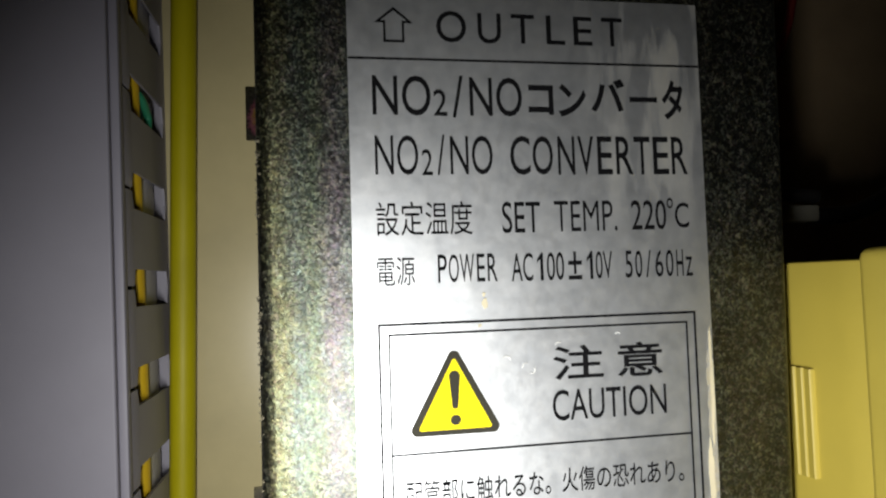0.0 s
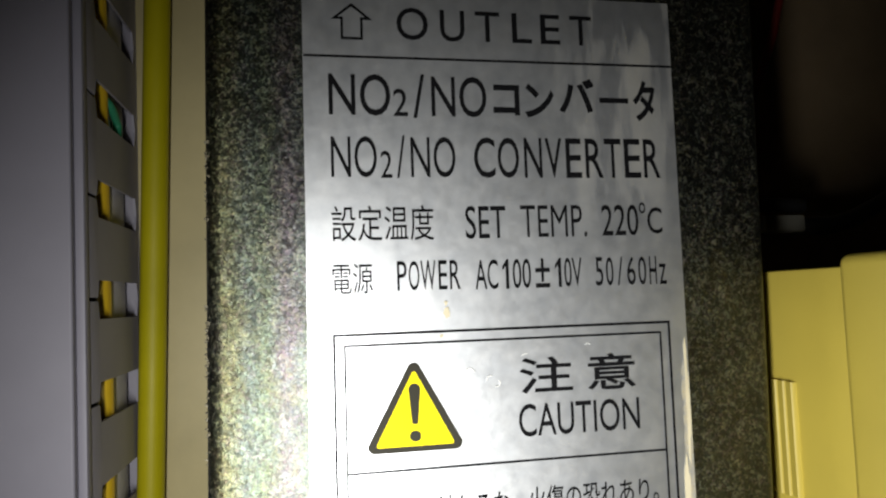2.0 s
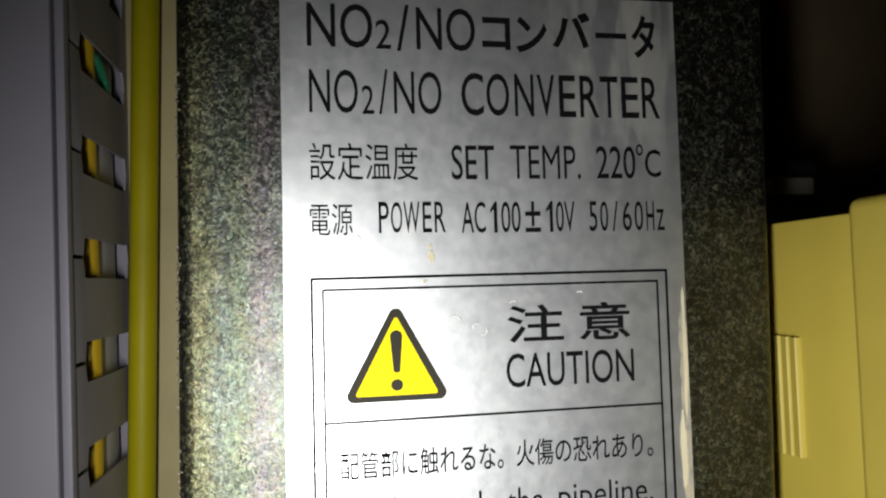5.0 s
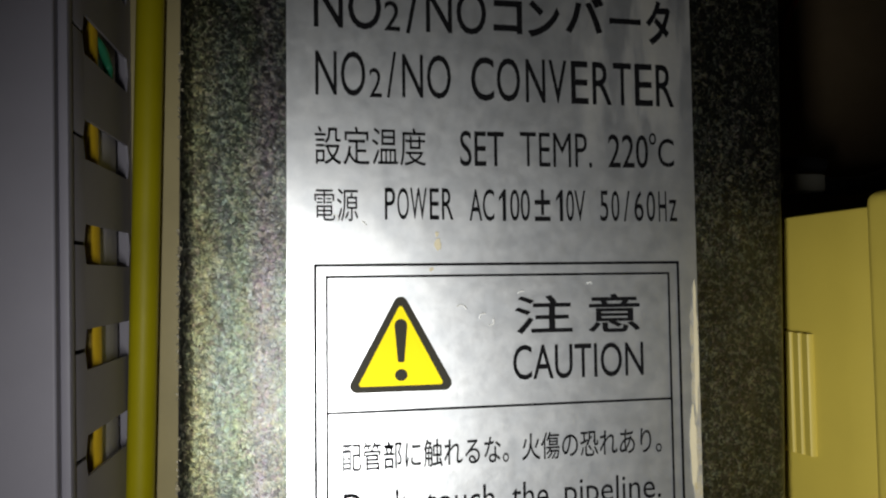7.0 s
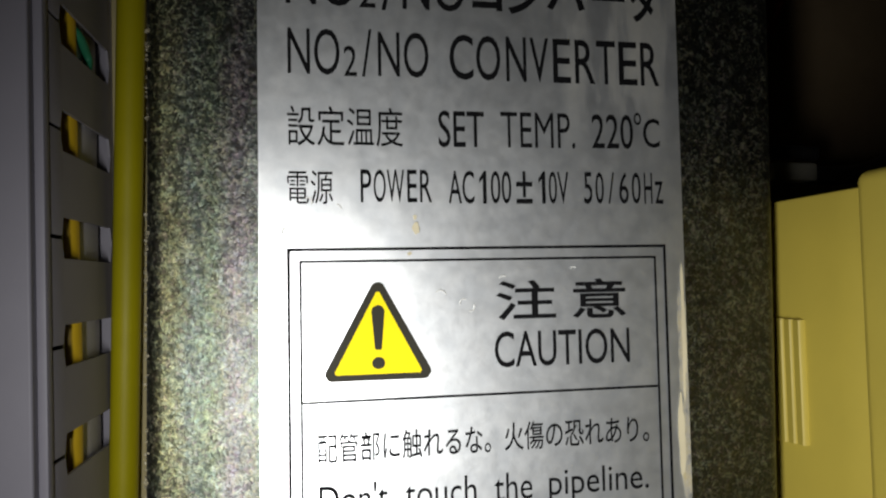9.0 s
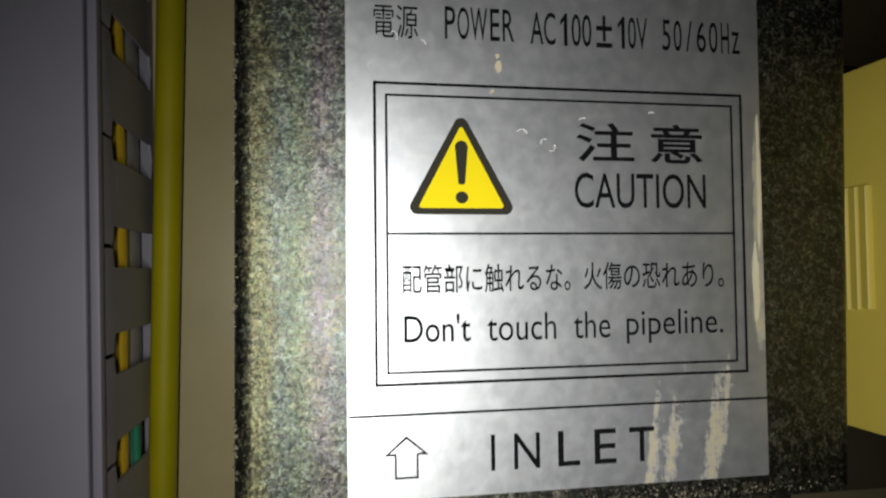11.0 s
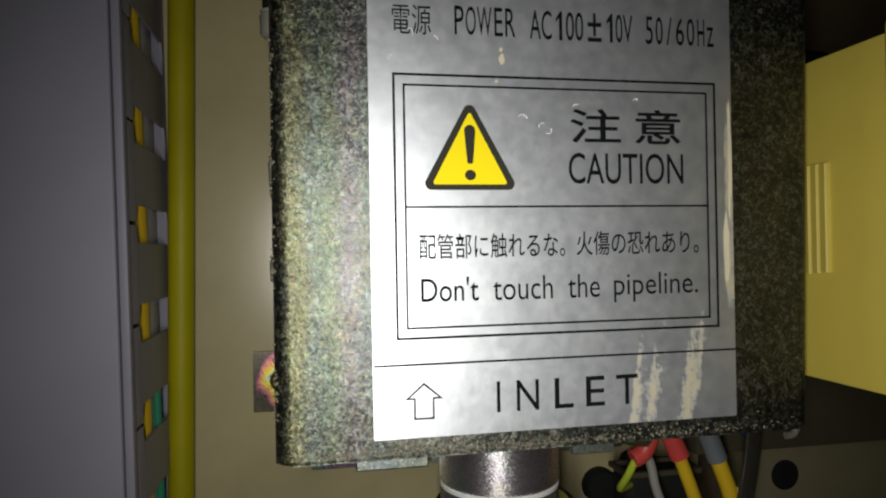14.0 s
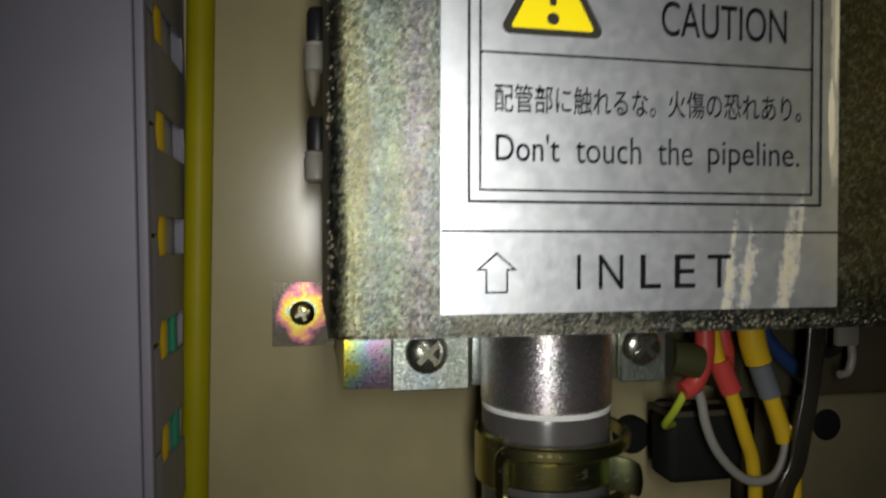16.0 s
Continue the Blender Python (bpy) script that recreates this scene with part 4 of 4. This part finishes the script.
# ---- wires below the power supply ----
G = "wires under the power supply"
lead = wire("terminal_wire", [(1.355, 1.072, 0.060), (1.360, 1.072, -0.207), (1.396, 1.072, -0.360), (1.447, 1.072, -0.473), (1.527, 1.090, -0.667), (1.587, 1.117, -0.820), (1.635, 1.163, -1.228), (1.645, 1.163, Z0)], 0.030, YELLOW_WIRE, "yellow wire with a red terminal sleeve", G)
part("terminal_sleeve", sweep([(1.388, 1.070, -0.335), (1.416, 1.070, -0.401), (1.446, 1.070, -0.465)], 0.044, 14), RED, lead, "red sleeve on a yellow wire")
lead = wire("terminal_wire", [(1.498, 1.072, 0.060), (1.528, 1.072, -0.227), (1.585, 1.072, -0.370), (1.641, 1.072, -0.513), (1.702, 1.072, -0.687), (1.748, 1.072, -0.943), (1.763, 1.072, Z0)], 0.036, YELLOW_WIRE, "yellow wire with a grey terminal sleeve", G)
part("terminal_sleeve", sweep([(1.577, 1.070, -0.355), (1.605, 1.070, -0.426), (1.631, 1.070, -0.491)], 0.046, 14), GREY_SLEEVE, lead, "dark grey sleeve on a yellow wire")
part("terminal_sleeve", sweep([(1.527, 1.070, -0.155), (1.547, 1.070, -0.268), (1.574, 1.070, -0.348)], 0.055, 14), YELLOW_WIRE, lead, "fat yellow sleeve on a yellow wire")
lead = wire("terminal_wire", [(1.305, 1.054, 0.019), (1.313, 1.054, -0.207), (1.307, 1.054, -0.330), (1.265, 1.054, -0.423), (1.213, 1.054, -0.453)], 0.040, RED, "thick red sleeved wire bent sideways", G)
red_lead = lead
lead = wire("terminal_wire", [(1.433, 1.126, 0.060), (1.438, 1.126, -0.206), (1.459, 1.126, -0.308), (1.477, 1.154, -0.410)], 0.034, RED, "red sleeved wire behind the yellow wires", G)
lead = wire("terminal_wire", [(1.264, 1.063, -0.412), (1.300, 1.063, -0.484), (1.325, 1.063, -0.596), (1.376, 1.063, -0.709), (1.468, 1.063, -0.811), (1.560, 1.063, -0.852), (1.662, 1.063, -0.821), (1.702, 1.063, -0.677), (1.659, 1.108, -0.533), (1.596, 1.126, -0.390), (1.554, 1.145, 0.061)], 0.020, GREY_WIRE, "thin grey wire hanging in a loop", G)
lead = wire("terminal_wire", [(1.249, 1.063, -0.422), (1.228, 1.072, -0.474), (1.212, 1.108, -0.545), (1.224, 1.208, -0.635), (1.338, 1.345, -0.674)], 0.017, LIME_WIRE, "thin yellow-green wire end", G)
lead = wire("terminal_wire", [(1.689, 1.254, 0.062), (1.725, 1.254, -0.224), (1.791, 1.254, -0.326), (1.912, 1.272, -0.428), (2.084, 1.436, -0.507), (2.169, 1.672, -0.555)], 0.034, BLUE, "dark blue wire beside the yellow wires", G)
lead = wire("terminal_wire", [(1.947, 1.208, 0.062), (1.957, 1.208, -0.204), (1.987, 1.208, -0.316), (2.038, 1.208, -0.347), (2.099, 1.208, -0.275), (2.130, 1.208, 0.063)], 0.022, BLACK, "thin black wire bent into a loop", G)
hook = thing("cable_hook", (2.082, 1.163, -0.429), "pale nylon cable hook under the power supply", "cable hook")
part("shank", rbox(2.03, 2.14, 1.143, 1.183, -0.31, 0.045, 0.012, 2), NYLON, hook)
part("hook_end", sweep([(2.113, 1.163, -0.296), (2.118, 1.163, -0.367), (2.097, 1.163, -0.429), (2.052, 1.163, -0.439)], 0.018, 12), NYLON, hook)
part("rubber_boot", sweep([(1.157, 1.063, -0.310), (1.213, 1.058, -0.320), (1.280, 1.054, -0.335)], 0.072, 20), OLIVE, red_lead, "dark olive rubber boot on a red wire")
single("clear_tube", sweep([(1.730, 0.890, 0.059), (1.705, 0.890, -0.157), (1.679, 0.890, -0.414), (1.623, 0.890, -0.701), (1.530, 0.908, -1.235), (1.504, 0.981, Z0)], 0.040, 16, 6, 0.35), CLEAR, (1.504, 0.981, Z0), "smoky clear plastic tube hanging down", "tube")
gland = thing("cable_box", (1.53, 1.46, -0.965), "black plastic cable box with a brownish rim round its wires", "cable box")
part("box_body", rbox(1.335, 1.725, 1.36, 1.56, -0.965, -0.640, 0.045, 4), SOOT, gland)
part("box_rim", ring_prism_flat(1.330, 1.730, 1.355, 1.565, -0.650, -0.625, 0.022), BROWN, gland, "thin brownish rim")
part("box_arm", sweep([(1.69, 1.54, -0.80), (1.69, 1.8, -0.80), (1.69, back(-0.8, 0.002), -0.80)], 0.060, 16), SOOT, gland)
single("grommet", lathe(1.495, -0.930, [(0.06, back(-0.93, 0.002)), (0.105, back(-0.93, 0.004)), (0.105, back(-0.93, 0.05)), (0.09, back(-0.93, 0.075)), (0.03, back(-0.93, 0.08))], 28, "y"), SOOT, (1.495, back(-0.93), -0.930), "black rubber grommet in the cream panel", "grommet")
block = thing("terminal_block", (3.2, Y1, -1.6), "cream plastic terminal block with a round hole, coloured darker for shade", "terminal block")
part("block_body", rbox(2.22, 4.2, 1.71, 1.99, -1.7, -0.672, 0.02, 3), BEIGE_SHADED, block)
# black disc on the uncut face, drawn as the dark inside of a hole
part("hole_shade", lathe(2.461, -0.833, [(0.085, 1.707), (0.085, 1.70), (0.07, 1.698)], 24, "y"), BLACK, block)

# ---- upper right, in the shade ----
wire("red_wire", [(2.097, 1.663, 0.981), (2.297, 1.800, 1.437), (2.518, 1.891, 1.853), (2.664, 1.936, 2.167), (2.712, 1.936, 2.279), (2.784, 1.936, 2.452), (2.855, 1.936, 2.667), (2.929, 1.936, 3.217), (2.951, 1.936, Z1)], 0.025, RED_SHADED, "thin red wire running up the panel, coloured darker for shade", "")
conn = thing("connector", (2.30, 1.25, 1.26), "small grey-brown cable connector with a black boot", "connector")
part("housing", rbox(2.14, 2.365, 1.20, 1.29, 1.262, 1.345, 0.012, 2), NYLON, conn)
part("boot", sweep([(2.10, 1.25, 1.395), (2.26, 1.25, 1.400), (2.39, 1.25, 1.392)], 0.034, 16), BLACK, conn, "black cable boot")
part("cable", sweep([(2.34, 1.25, 1.30), (2.48, 1.27, 1.295), (2.7, 1.35, 1.32), (3.0, 1.5, 1.40), (3.6, 1.8, 1.6)], 0.045, 14), BLACK, conn, "thick black cable")
